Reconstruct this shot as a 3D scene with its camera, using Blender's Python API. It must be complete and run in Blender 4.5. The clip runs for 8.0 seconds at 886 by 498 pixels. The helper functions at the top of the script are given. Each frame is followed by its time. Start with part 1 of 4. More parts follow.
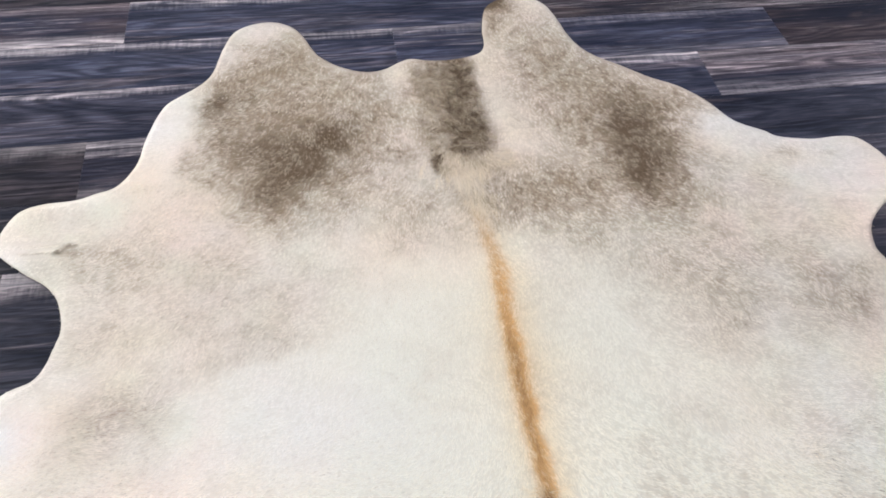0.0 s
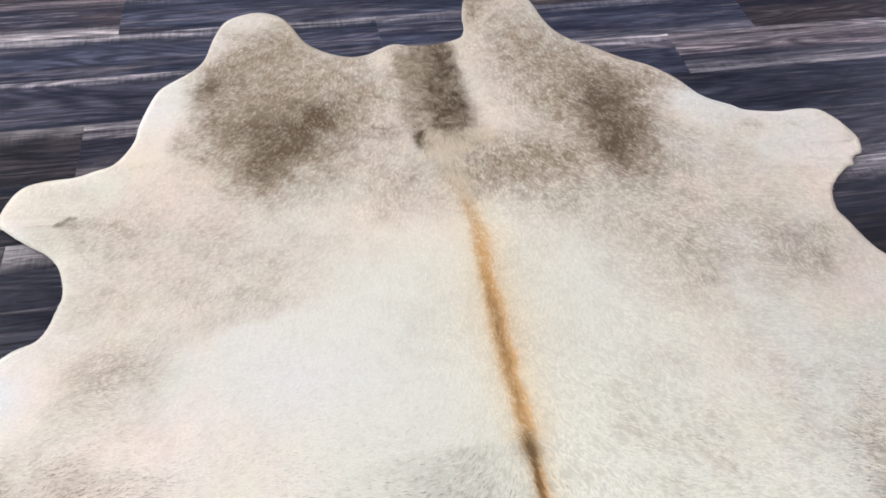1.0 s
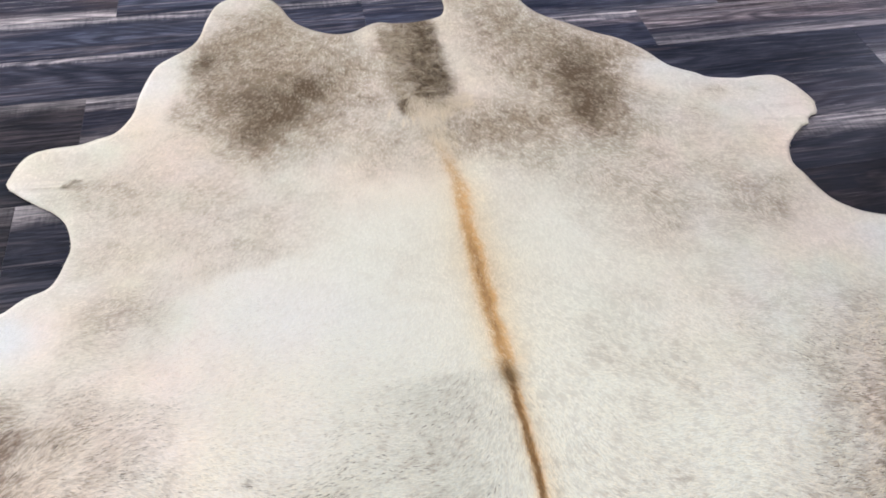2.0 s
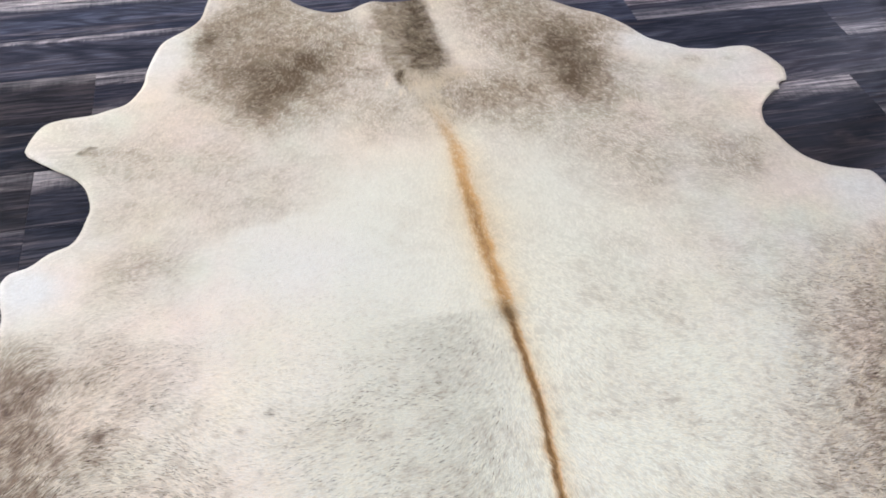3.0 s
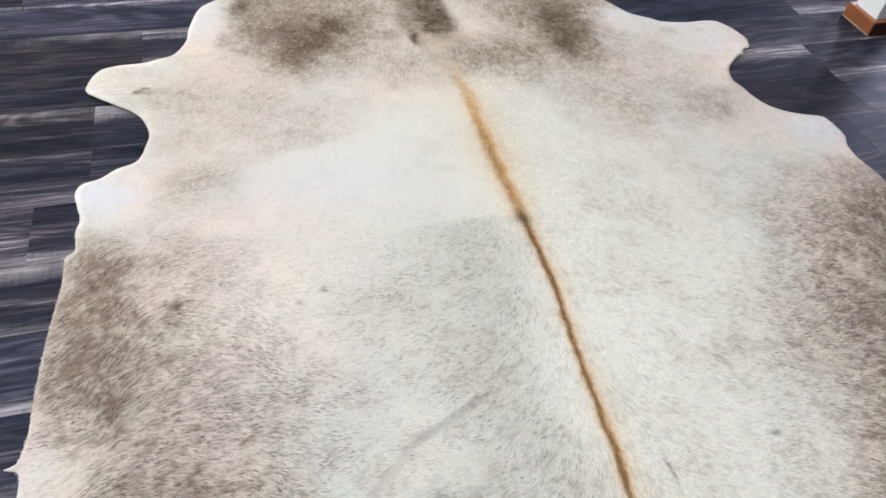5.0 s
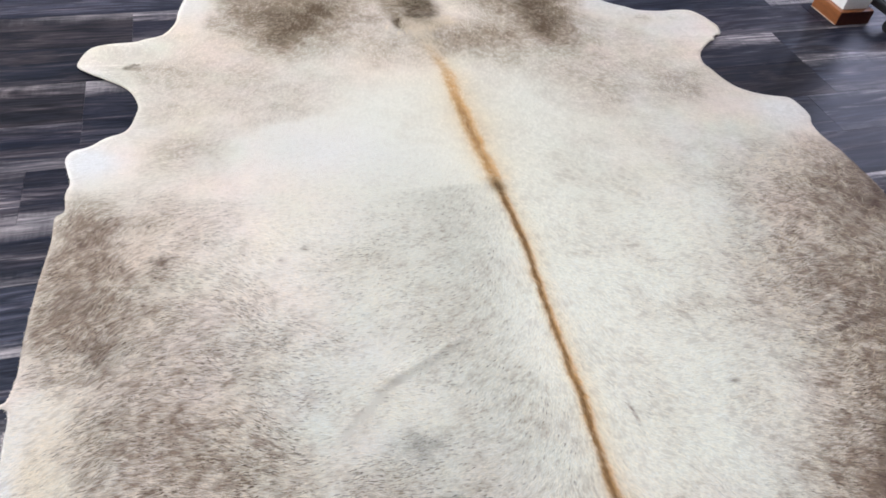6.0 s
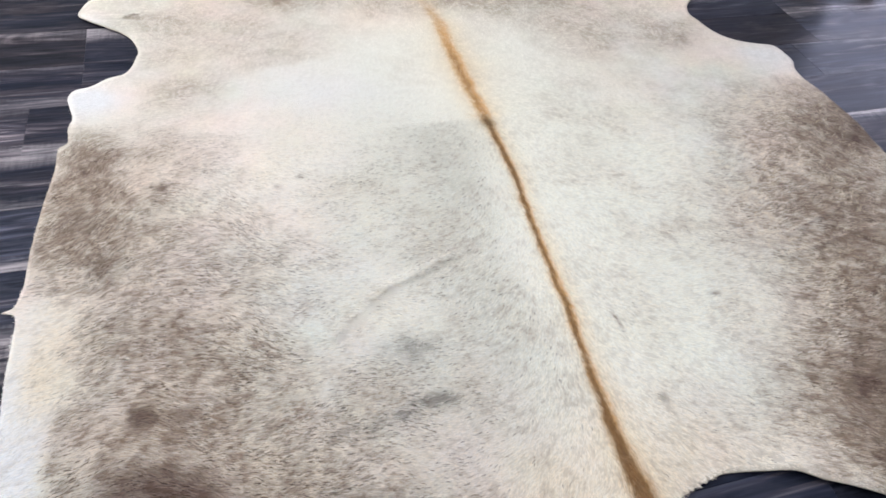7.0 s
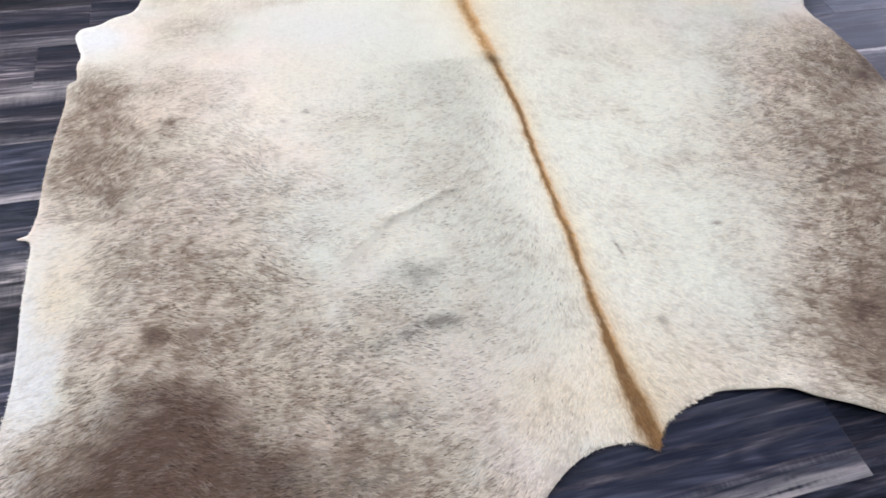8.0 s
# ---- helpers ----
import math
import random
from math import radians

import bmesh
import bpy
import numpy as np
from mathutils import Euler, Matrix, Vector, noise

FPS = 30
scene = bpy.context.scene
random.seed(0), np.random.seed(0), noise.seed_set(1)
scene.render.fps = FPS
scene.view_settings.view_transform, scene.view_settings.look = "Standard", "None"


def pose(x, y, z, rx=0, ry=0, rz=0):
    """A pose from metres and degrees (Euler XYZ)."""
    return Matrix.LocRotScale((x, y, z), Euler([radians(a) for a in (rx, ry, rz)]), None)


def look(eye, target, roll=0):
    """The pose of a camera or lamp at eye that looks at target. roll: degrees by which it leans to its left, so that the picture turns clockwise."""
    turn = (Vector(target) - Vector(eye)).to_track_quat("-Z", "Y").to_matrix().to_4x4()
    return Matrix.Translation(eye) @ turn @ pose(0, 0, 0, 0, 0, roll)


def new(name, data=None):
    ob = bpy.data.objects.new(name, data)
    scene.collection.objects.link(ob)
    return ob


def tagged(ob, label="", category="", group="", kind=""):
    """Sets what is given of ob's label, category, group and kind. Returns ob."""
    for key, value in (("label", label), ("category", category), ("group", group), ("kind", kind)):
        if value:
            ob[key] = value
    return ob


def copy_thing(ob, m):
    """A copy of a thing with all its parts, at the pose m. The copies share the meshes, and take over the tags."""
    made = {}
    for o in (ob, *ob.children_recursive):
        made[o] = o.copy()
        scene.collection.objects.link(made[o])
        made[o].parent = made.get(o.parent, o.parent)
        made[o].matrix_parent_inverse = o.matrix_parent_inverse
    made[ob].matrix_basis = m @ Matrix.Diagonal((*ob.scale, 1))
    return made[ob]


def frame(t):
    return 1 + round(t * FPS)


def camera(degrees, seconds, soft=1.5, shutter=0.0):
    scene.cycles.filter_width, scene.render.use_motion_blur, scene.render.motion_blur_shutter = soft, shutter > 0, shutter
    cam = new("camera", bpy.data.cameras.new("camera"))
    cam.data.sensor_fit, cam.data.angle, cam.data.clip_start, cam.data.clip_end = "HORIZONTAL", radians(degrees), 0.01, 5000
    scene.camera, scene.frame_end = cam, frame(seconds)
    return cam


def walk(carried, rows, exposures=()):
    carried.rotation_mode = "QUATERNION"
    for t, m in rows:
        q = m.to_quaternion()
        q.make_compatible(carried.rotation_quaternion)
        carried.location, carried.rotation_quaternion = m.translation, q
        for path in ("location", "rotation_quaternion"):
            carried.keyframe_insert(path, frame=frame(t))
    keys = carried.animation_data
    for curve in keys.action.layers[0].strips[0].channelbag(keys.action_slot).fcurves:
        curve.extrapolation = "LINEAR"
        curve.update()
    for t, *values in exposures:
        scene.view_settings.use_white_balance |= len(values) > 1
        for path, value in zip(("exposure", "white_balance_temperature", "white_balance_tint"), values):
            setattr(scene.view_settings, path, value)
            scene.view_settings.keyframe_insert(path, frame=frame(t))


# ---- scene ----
cam = camera(63.7, 8.0, 1.75)
PATH = [
    (0, (-0.241, -0.286, 1.018), (0.008, 0.887, -0.583), 4.4),
    (0.5, (-0.239, -0.334, 1.022), (0.018, 0.854, -0.567), 4.1),
    (1, (-0.236, -0.397, 1.018), (0.031, 0.805, -0.558), 3.7),
    (1.5, (-0.243, -0.475, 1.018), (0.041, 0.738, -0.546), 3.7),
    (2.8, (-0.285, -0.63, 1.03), (0.045, 0.592, -0.518), 3.7),
    (3, (-0.308, -0.659, 1.026), (0.039, 0.562, -0.519), 4.1),
    (3.5, (-0.368, -0.751, 1.02), (0.009, 0.472, -0.517), 4.7),
    (4, (-0.423, -0.839, 1.012), (-0.021, 0.391, -0.513), 5.4),
    (5.3, (-0.491, -0.956, 1.005), (-0.027, 0.328, -0.457), 7.0),
    (5.5, (-0.487, -0.974, 1.003), (-0.02, 0.312, -0.457), 7.2),
    (6, (-0.482, -1.047, 0.983), (-0.004, 0.251, -0.461), 7.3),
    (6.5, (-0.488, -1.121, 0.95), (-0.007, 0.187, -0.485), 7.1),
    (7, (-0.495, -1.182, 0.919), (-0.017, 0.118, -0.523), 6.8),
    (7.5, (-0.497, -1.221, 0.901), (-0.033, 0.057, -0.565), 6.5),
    (8, (-0.496, -1.243, 0.892), (-0.062, -0.004, -0.616), 6.0),
]
EXPOSURES = [(0, -0.46, 6660, 10), (1.5, -0.47, 6680, 9.5), (4, -0.45, 6560, 9), (6, -0.37, 6480, 9.5), (8, -0.24, 6480, 9.5)]
walk(cam, [(t, look(eye, target, roll)) for t, eye, target, roll in PATH], EXPOSURES)

# ---- world and light ----
ROOM = dict(x0=-2.6, x1=3.4, y0=-2.9, y1=3.5, top=2.7)
world = bpy.data.worlds.new("daylight")
scene.world = world
world.use_nodes = True
sky = world.node_tree.nodes.new("ShaderNodeTexSky")
sky.sky_type, sky.sun_disc = "NISHITA", False
sky.sun_elevation, sky.sun_rotation = radians(40), radians(200)
background = world.node_tree.nodes["Background"]
background.inputs["Strength"].default_value = 0.1
world.node_tree.links.new(sky.outputs[0], background.inputs["Color"])

WINDOWS = [  # wall, centre along the wall, sill, width, height, watts
    ("east", 2.0, 0.8, 1.3, 1.4, 85),
    ("west", 1.3, 0.9, 2.6, 1.5, 148),
]
SKYLIGHT = {"west": (0.94, 0.97, 1.0), "east": (0.70, 0.73, 1.0)}
for side, at, sill, wide, high, watts in WINDOWS:
    lamp = bpy.data.lights.new("window_light", "AREA")
    lamp.shape, lamp.size, lamp.size_y, lamp.energy, lamp.color = "RECTANGLE", wide, high, watts, SKYLIGHT[side]
    z = sill + high / 2
    eye = (ROOM["x1"] - 0.02, at, z) if side == "east" else (ROOM["x0"] + 0.02, at, z)
    aim = (0, at, z)
    new("window_light", lamp).matrix_world = look(eye, aim)
LAMP_GLOW = 13.9


# ---- materials ----
def material(name):
    m = bpy.data.materials.new(name)
    m.use_nodes = True
    return m, m.node_tree, m.node_tree.nodes["Principled BSDF"]


def node(tree, kind, links=(), **values):
    """A node with its properties and inputs set; links: (input, socket)."""
    n = tree.nodes.new(kind)
    for key, value in values.items():
        n.inputs[key.replace("_", " ")].default_value = value
    for key, socket in links:
        tree.links.new(socket, n.inputs[key])
    return n


def maths(tree, op, a, b=None, clamp=False):
    n = tree.nodes.new("ShaderNodeMath")
    n.operation, n.use_clamp = op, clamp
    for i, v in enumerate((a, b)):
        if v is None:
            continue
        if isinstance(v, (int, float)):
            n.inputs[i].default_value = v
        else:
            tree.links.new(v, n.inputs[i])
    return n.outputs[0]


def mixed(tree, fac, a, b, blend="MIX"):
    n = tree.nodes.new("ShaderNodeMix")
    n.data_type, n.blend_type = "RGBA", blend
    for i, v in ((0, fac), (6, a), (7, b)):
        if isinstance(v, (int, float)):
            n.inputs[i].default_value = v
        elif isinstance(v, tuple):
            n.inputs[i].default_value = (*v, 1)
        else:
            tree.links.new(v, n.inputs[i])
    return n.outputs[2]


def ramp(tree, fac, lo, hi):
    n = tree.nodes.new("ShaderNodeMapRange")
    n.interpolation_type = "SMOOTHSTEP"
    tree.links.new(fac, n.inputs[0])
    n.inputs[1].default_value, n.inputs[2].default_value = lo, hi
    return n.outputs[0]


def simple(name, colour, rough=0.5, metal=0.0, grain=30.0, amount=0.12, bump=0.05, stretch=(1, 1, 1)):
    """A surface with mottling at two scales and a fine relief."""
    m, tree, out = material(name)
    at = node(tree, "ShaderNodeTexCoord").outputs["Object"]
    at = node(tree, "ShaderNodeMapping", [("Vector", at)], Scale=stretch).outputs[0]
    fine = node(tree, "ShaderNodeTexNoise", [("Vector", at)], Scale=grain * 6, Detail=4.0).outputs[0]
    broad = node(tree, "ShaderNodeTexNoise", [("Vector", at)], Scale=grain * 0.4, Detail=3.0).outputs[0]
    both = maths(tree, "ADD", maths(tree, "MULTIPLY", fine, 0.5), maths(tree, "MULTIPLY", broad, 0.5))
    dark = tuple(c * (1 - amount) for c in colour)
    light = tuple(min(1, c * (1 + amount)) for c in colour)
    tree.links.new(mixed(tree, ramp(tree, both, 0.3, 0.7), dark, light), out.inputs["Base Color"])
    out.inputs["Roughness"].default_value, out.inputs["Metallic"].default_value = rough, metal
    relief = node(tree, "ShaderNodeBump", [("Height", fine)], Strength=bump, Distance=0.002)
    tree.links.new(relief.outputs[0], out.inputs["Normal"])
    return m


PLANK_LONG, PLANK_WIDE = 0.922, 0.1519


def plank_material(name, far_band, near_band, lines, tone, warm=None, wide=0.034, near_wide=0.036, figured=0.8):
    """Printed charcoal and navy wood-look vinyl. far_band, near_band: worn pale bands along the long edges, wide and near_wide across; lines: pale grain lines; figured: how lively the grain is."""
    m, tree, out = material(name)
    at = node(tree, "ShaderNodeTexCoord").outputs["Object"]
    chance = node(tree, "ShaderNodeObjectInfo").outputs["Random"]
    shift = node(tree, "ShaderNodeCombineXYZ", [("X", maths(tree, "MULTIPLY", chance, 61.0)), ("Y", maths(tree, "MULTIPLY", chance, 17.0)), ("Z", maths(tree, "MULTIPLY", chance, 29.0))]).outputs[0]
    moved = node(tree, "ShaderNodeVectorMath", [(0, at), (1, shift)]).outputs[0]

    def grain(sx, sy, detail, warp=0.0):
        where = node(tree, "ShaderNodeMapping", [("Vector", moved)], Scale=(sx, sy, 1)).outputs[0]
        return node(tree, "ShaderNodeTexNoise", [("Vector", where)], Scale=1.0, Detail=detail, Distortion=warp, Roughness=0.62).outputs[0]

    broad, streak, thread, cloud, saw = grain(1.1, 11, 4.0, 1.2), grain(1.7, 36, 6.0, 1.6), grain(6, 300, 3.0), grain(3, 13, 4.0, 1.0), grain(170, 14, 3.0)
    y = node(tree, "ShaderNodeSeparateXYZ", [("Vector", at)]).outputs["Y"]
    wander = maths(tree, "ADD", maths(tree, "MULTIPLY", maths(tree, "SUBTRACT", broad, 0.5), 0.06), maths(tree, "MULTIPLY", maths(tree, "SUBTRACT", saw, 0.5), 0.022))
    y = maths(tree, "ADD", y, wander)
    half = PLANK_WIDE / 2
    hue = ramp(tree, maths(tree, "FRACT", maths(tree, "MULTIPLY", chance, 7.3)), 0.5, 0.9)
    if warm is not None:
        hue = float(warm)
    colour = mixed(tree, ramp(tree, broad, 0.35, 0.68), (0.006 * tone, 0.0075 * tone, 0.015 * tone), mixed(tree, hue, (0.027 * tone, 0.031 * tone, 0.049 * tone), (0.030 * tone, 0.024 * tone, 0.028 * tone)))
    colour = mixed(tree, maths(tree, "MULTIPLY", ramp(tree, streak, 0.50, 0.74), 0.55), colour, (0.080 * tone, 0.068 * tone, 0.078 * tone))
    colour = mixed(tree, maths(tree, "MULTIPLY", ramp(tree, streak, 0.48, 0.30), 0.55), colour, (0.007, 0.008, 0.013))
    colour = mixed(tree, maths(tree, "MULTIPLY", ramp(tree, cloud, 0.50, 0.70), 0.6), colour, mixed(tree, 0.7 if warm is None else float(warm), (0.034, 0.037, 0.054), (0.062, 0.047, 0.046)))
    slow = grain(1.3, 9, 1.0, 0.6)
    figure = ramp(tree, maths(tree, "PINGPONG", maths(tree, "MULTIPLY", maths(tree, "ADD", slow, maths(tree, "MULTIPLY", thread, 0.015)), 13.0), 0.5), 0.05, 0.42)
    pale = maths(tree, "MULTIPLY", ramp(tree, maths(tree, "ADD", maths(tree, "MULTIPLY", streak, 0.6), maths(tree, "MULTIPLY", thread, 0.4)), 0.55, 0.66), lines)
    for strength, edge, inner in ((far_band, half - 0.004, half - 0.004 - wide), (near_band, -half + 0.004, -half + 0.004 + near_wide)):
        if strength:
            band = maths(tree, "MULTIPLY", ramp(tree, y, inner, edge), ramp(tree, maths(tree, "ADD", maths(tree, "MULTIPLY", streak, 0.86), maths(tree, "MULTIPLY", saw, 0.14)), 0.34, 0.58))
            pale = maths(tree, "ADD", pale, maths(tree, "MULTIPLY", band, strength), True)
    colour = mixed(tree, pale, colour, (0.345, 0.325, 0.35))
    colour = mixed(tree, ramp(tree, broad, 0.36, 0.60), colour, mixed(tree, 1.0, colour, mixed(tree, figure, (0.60, 0.60, 0.64), (1.35, 1.3, 1.27)), "MULTIPLY"))
    wisp = grain(7, 85, 6.0, 2.2)
    colour = mixed(tree, figured, colour, mixed(tree, ramp(tree, wisp, 0.34, 0.70), (0.52, 0.52, 0.54), (1.8, 1.72, 1.65)), "MULTIPLY")
    colour = mixed(tree, 0.5, colour, mixed(tree, thread, (0.55, 0.55, 0.55), (1.4, 1.4, 1.4)), "MULTIPLY")
    tree.links.new(colour, out.inputs["Base Color"])
    tree.links.new(maths(tree, "ADD", maths(tree, "MULTIPLY", streak, 0.25), 0.27), out.inputs["Roughness"])
    out.inputs["Specular IOR Level"].default_value = 0.065
    relief = node(tree, "ShaderNodeBump", [("Height", maths(tree, "ADD", thread, streak))], Strength=0.12, Distance=0.001)
    tree.links.new(relief.outputs[0], out.inputs["Normal"])
    return m


PLANKS = {
    "navy": plank_material("navy_plank", 0.0, 0.0, 0.08, 1.0, False),
    # raised tone: the sky's sheen on these navy planks is put into the colour
    "navy far": plank_material("navy_plank_pale_far_edge", 0.9, 0.0, 0.07, 1.9, False),
    "worn": plank_material("worn_grey_plank", 0.1, 1.0, 0.4, 2.2, True),
    "dark": plank_material("dark_plank", 0.0, 0.0, 0.10, 0.8),
    "far": plank_material("plank_pale_far_edge", 0.95, 0.0, 0.07, 1.0),
    "near": plank_material("plank_pale_near_edge", 0.0, 0.85, 0.08, 1.0),
    "lined": plank_material("plank_pale_lines", 0.35, 0.2, 0.45, 1.0),
    "navy lined": plank_material("navy_plank_pale_lines", 0.35, 0.2, 0.4, 2.2, False),
    "umber": plank_material("dark_umber_plank", 0.0, 0.0, 0.15, 1.1, True),
    "weathered": plank_material("weathered_grey_brown_plank", 0.35, 0.45, 0.6, 2.3, True, 0.10, 0.06),
    "pale near": plank_material("plank_worn_near_edge", 0.0, 1.0, 0.35, 1.7, 0.4, 0.034, 0.06),
    "navy edged": plank_material("navy_plank_thin_pale_edge", 0.5, 0.0, 0.12, 1.4, 0.2, 0.014),
    "brown wide": plank_material("charcoal_plank_worn_far_edge", 0.28, 0.0, 0.06, 0.65, 0.6, 0.045),
    "sawn": plank_material("plank_with_sawn_pale_edge", 0.8, 0.0, 0.10, 1.0, 0.3, 0.062),
    "streaked": plank_material("streaked_grey_plank", 0.5, 0.2, 0.5, 1.4, 0.6, 0.05),
    "grey": plank_material("grey_plank", 0.15, 0.25, 0.35, 1.4, 0.5),
    "brown near": plank_material("charcoal_plank_pale_near_edge", 0.0, 0.5, 0.2, 1.2, 0.5),
    "mottled": plank_material("mottled_charcoal_plank", 0.15, 0.2, 0.25, 1.5, 0.7),
    "navy near": plank_material("navy_plank_pale_near_edge", 0.0, 0.7, 0.2, 1.5, False),
    "slate": plank_material("slate_plank", 0.0, 0.0, 0.03, 1.8, False, figured=0.3),
    "slate near": plank_material("slate_plank_worn_near_edge", 0.0, 0.8, 0.06, 1.9, False, 0.034, 0.038, 0.3),
    "umber lined": plank_material("umber_plank_pale_lines", 0.35, 0.2, 0.5, 1.2, True),
}


def coat_material(name, rough, sheen):
    m, tree, out = material(name)
    tint = node(tree, "ShaderNodeAttribute")
    tint.attribute_name = "coat"
    at = node(tree, "ShaderNodeTexCoord").outputs["Object"]
    fine = node(tree, "ShaderNodeTexNoise", [("Vector", at)], Scale=900.0, Detail=2.0).outputs[0]
    colour = mixed(tree, 0.35, tint.outputs["Color"], mixed(tree, fine, (0.6, 0.6, 0.6), (1.3, 1.3, 1.3)), "MULTIPLY")
    tree.links.new(colour, out.inputs["Base Color"])
    out.inputs["Roughness"].default_value = rough
    out.inputs["Sheen Weight"].default_value = sheen
    out.inputs["Specular IOR Level"].default_value = 0.05
    return m


FUR = coat_material("cow_hair", 0.6, 0.0)
SKIN = coat_material("hide_skin", 0.8, 0.0)
LEATHER = simple("raw_leather", (0.62, 0.55, 0.45), 0.85, 0, 60, 0.15, 0.2)
WALL_PAINT = simple("wall_paint", (0.38, 0.39, 0.41), 0.7, 0, 6, 0.03, 0.05)
CEILING_PAINT = simple("ceiling_paint", (0.8, 0.8, 0.79), 0.85, 0, 20, 0.04, 0.1)
TRIM_PAINT = simple("trim_paint", (0.78, 0.78, 0.76), 0.4, 0, 10, 0.03, 0.02)
SUBFLOOR = simple("subfloor", (0.01, 0.01, 0.012), 0.9, 0, 20, 0.2, 0.1)
MAHOGANY = simple("dark_stained_wood", (0.060, 0.014, 0.007), 0.4, 0, 9, 0.35, 0.05, (26, 3, 3))
WORN_WOOD = simple("worn_wood", (0.42, 0.33, 0.26), 0.6, 0, 30, 0.3, 0.1)
ORANGE_WOOD = simple("orange_wood", (0.26, 0.09, 0.031), 0.35, 0, 9, 0.3, 0.05, (3, 3, 26))
WHITE_PAINT = simple("white_paint", (0.8, 0.8, 0.8), 0.35, 0, 12, 0.04, 0.02)
BLACK_PLASTIC = simple("black_plastic", (0.012, 0.012, 0.013), 0.4, 0, 40, 0.2, 0.05)
BLACK_FABRIC = simple("black_fabric", (0.02, 0.02, 0.022), 0.9, 0, 120, 0.3, 0.4)
METAL = simple("steel", (0.5, 0.5, 0.5), 0.3, 1, 30, 0.1, 0.02)
GLASS, glass_tree, glass_out = material("window_glass")
glass_out.inputs["Transmission Weight"].default_value, glass_out.inputs["Roughness"].default_value = 1.0, 0.0
DIFFUSER, diffuser_tree, diffuser_out = material("lamp_diffuser")
diffuser_out.inputs["Base Color"].default_value = (0.9, 0.9, 0.9, 1)
diffuser_out.inputs["Emission Color"].default_value = (1.0, 0.97, 0.94, 1)
diffuser_out.inputs["Emission Strength"].default_value = LAMP_GLOW


# ---- building helpers ----
def part(name, bm, mat, parent=None, label="", smooth=False):
    """Links a bmesh as one mesh object under a thing or a part."""
    mesh = bpy.data.meshes.new(name)
    bm.to_mesh(mesh)
    bm.free()
    if smooth:
        mesh.polygons.foreach_set("use_smooth", [True] * len(mesh.polygons))
    mesh.materials.append(mat)
    ob = new(name, mesh)
    if parent:
        ob.parent = parent
        ob.matrix_parent_inverse = parent.matrix_basis.inverted()
    if label:
        tagged(ob, label)
    return ob


def box(bm, x0, x1, y0, y1, z0, z1, bevel=0.0):
    made = bmesh.ops.create_cube(bm, size=1, matrix=Matrix.Translation(((x0 + x1) / 2, (y0 + y1) / 2, (z0 + z1) / 2)) @ Matrix.Diagonal((x1 - x0, y1 - y0, z1 - z0, 1)))
    if bevel:
        edges = list({e for v in made["verts"] for e in v.link_edges})
        bmesh.ops.bevel(bm, geom=edges, offset=bevel, segments=2, profile=0.6, affect="EDGES")
    return bm


def tube(bm, a, b, r0, r1, sides=20):
    a, b = Vector(a), Vector(b)
    turn = (b - a).to_track_quat("Z", "Y").to_matrix().to_4x4()
    bmesh.ops.create_cone(bm, cap_ends=True, segments=sides, radius1=r0, radius2=r1, depth=(b - a).length, matrix=Matrix.Translation((a + b) / 2) @ turn)
    return bm


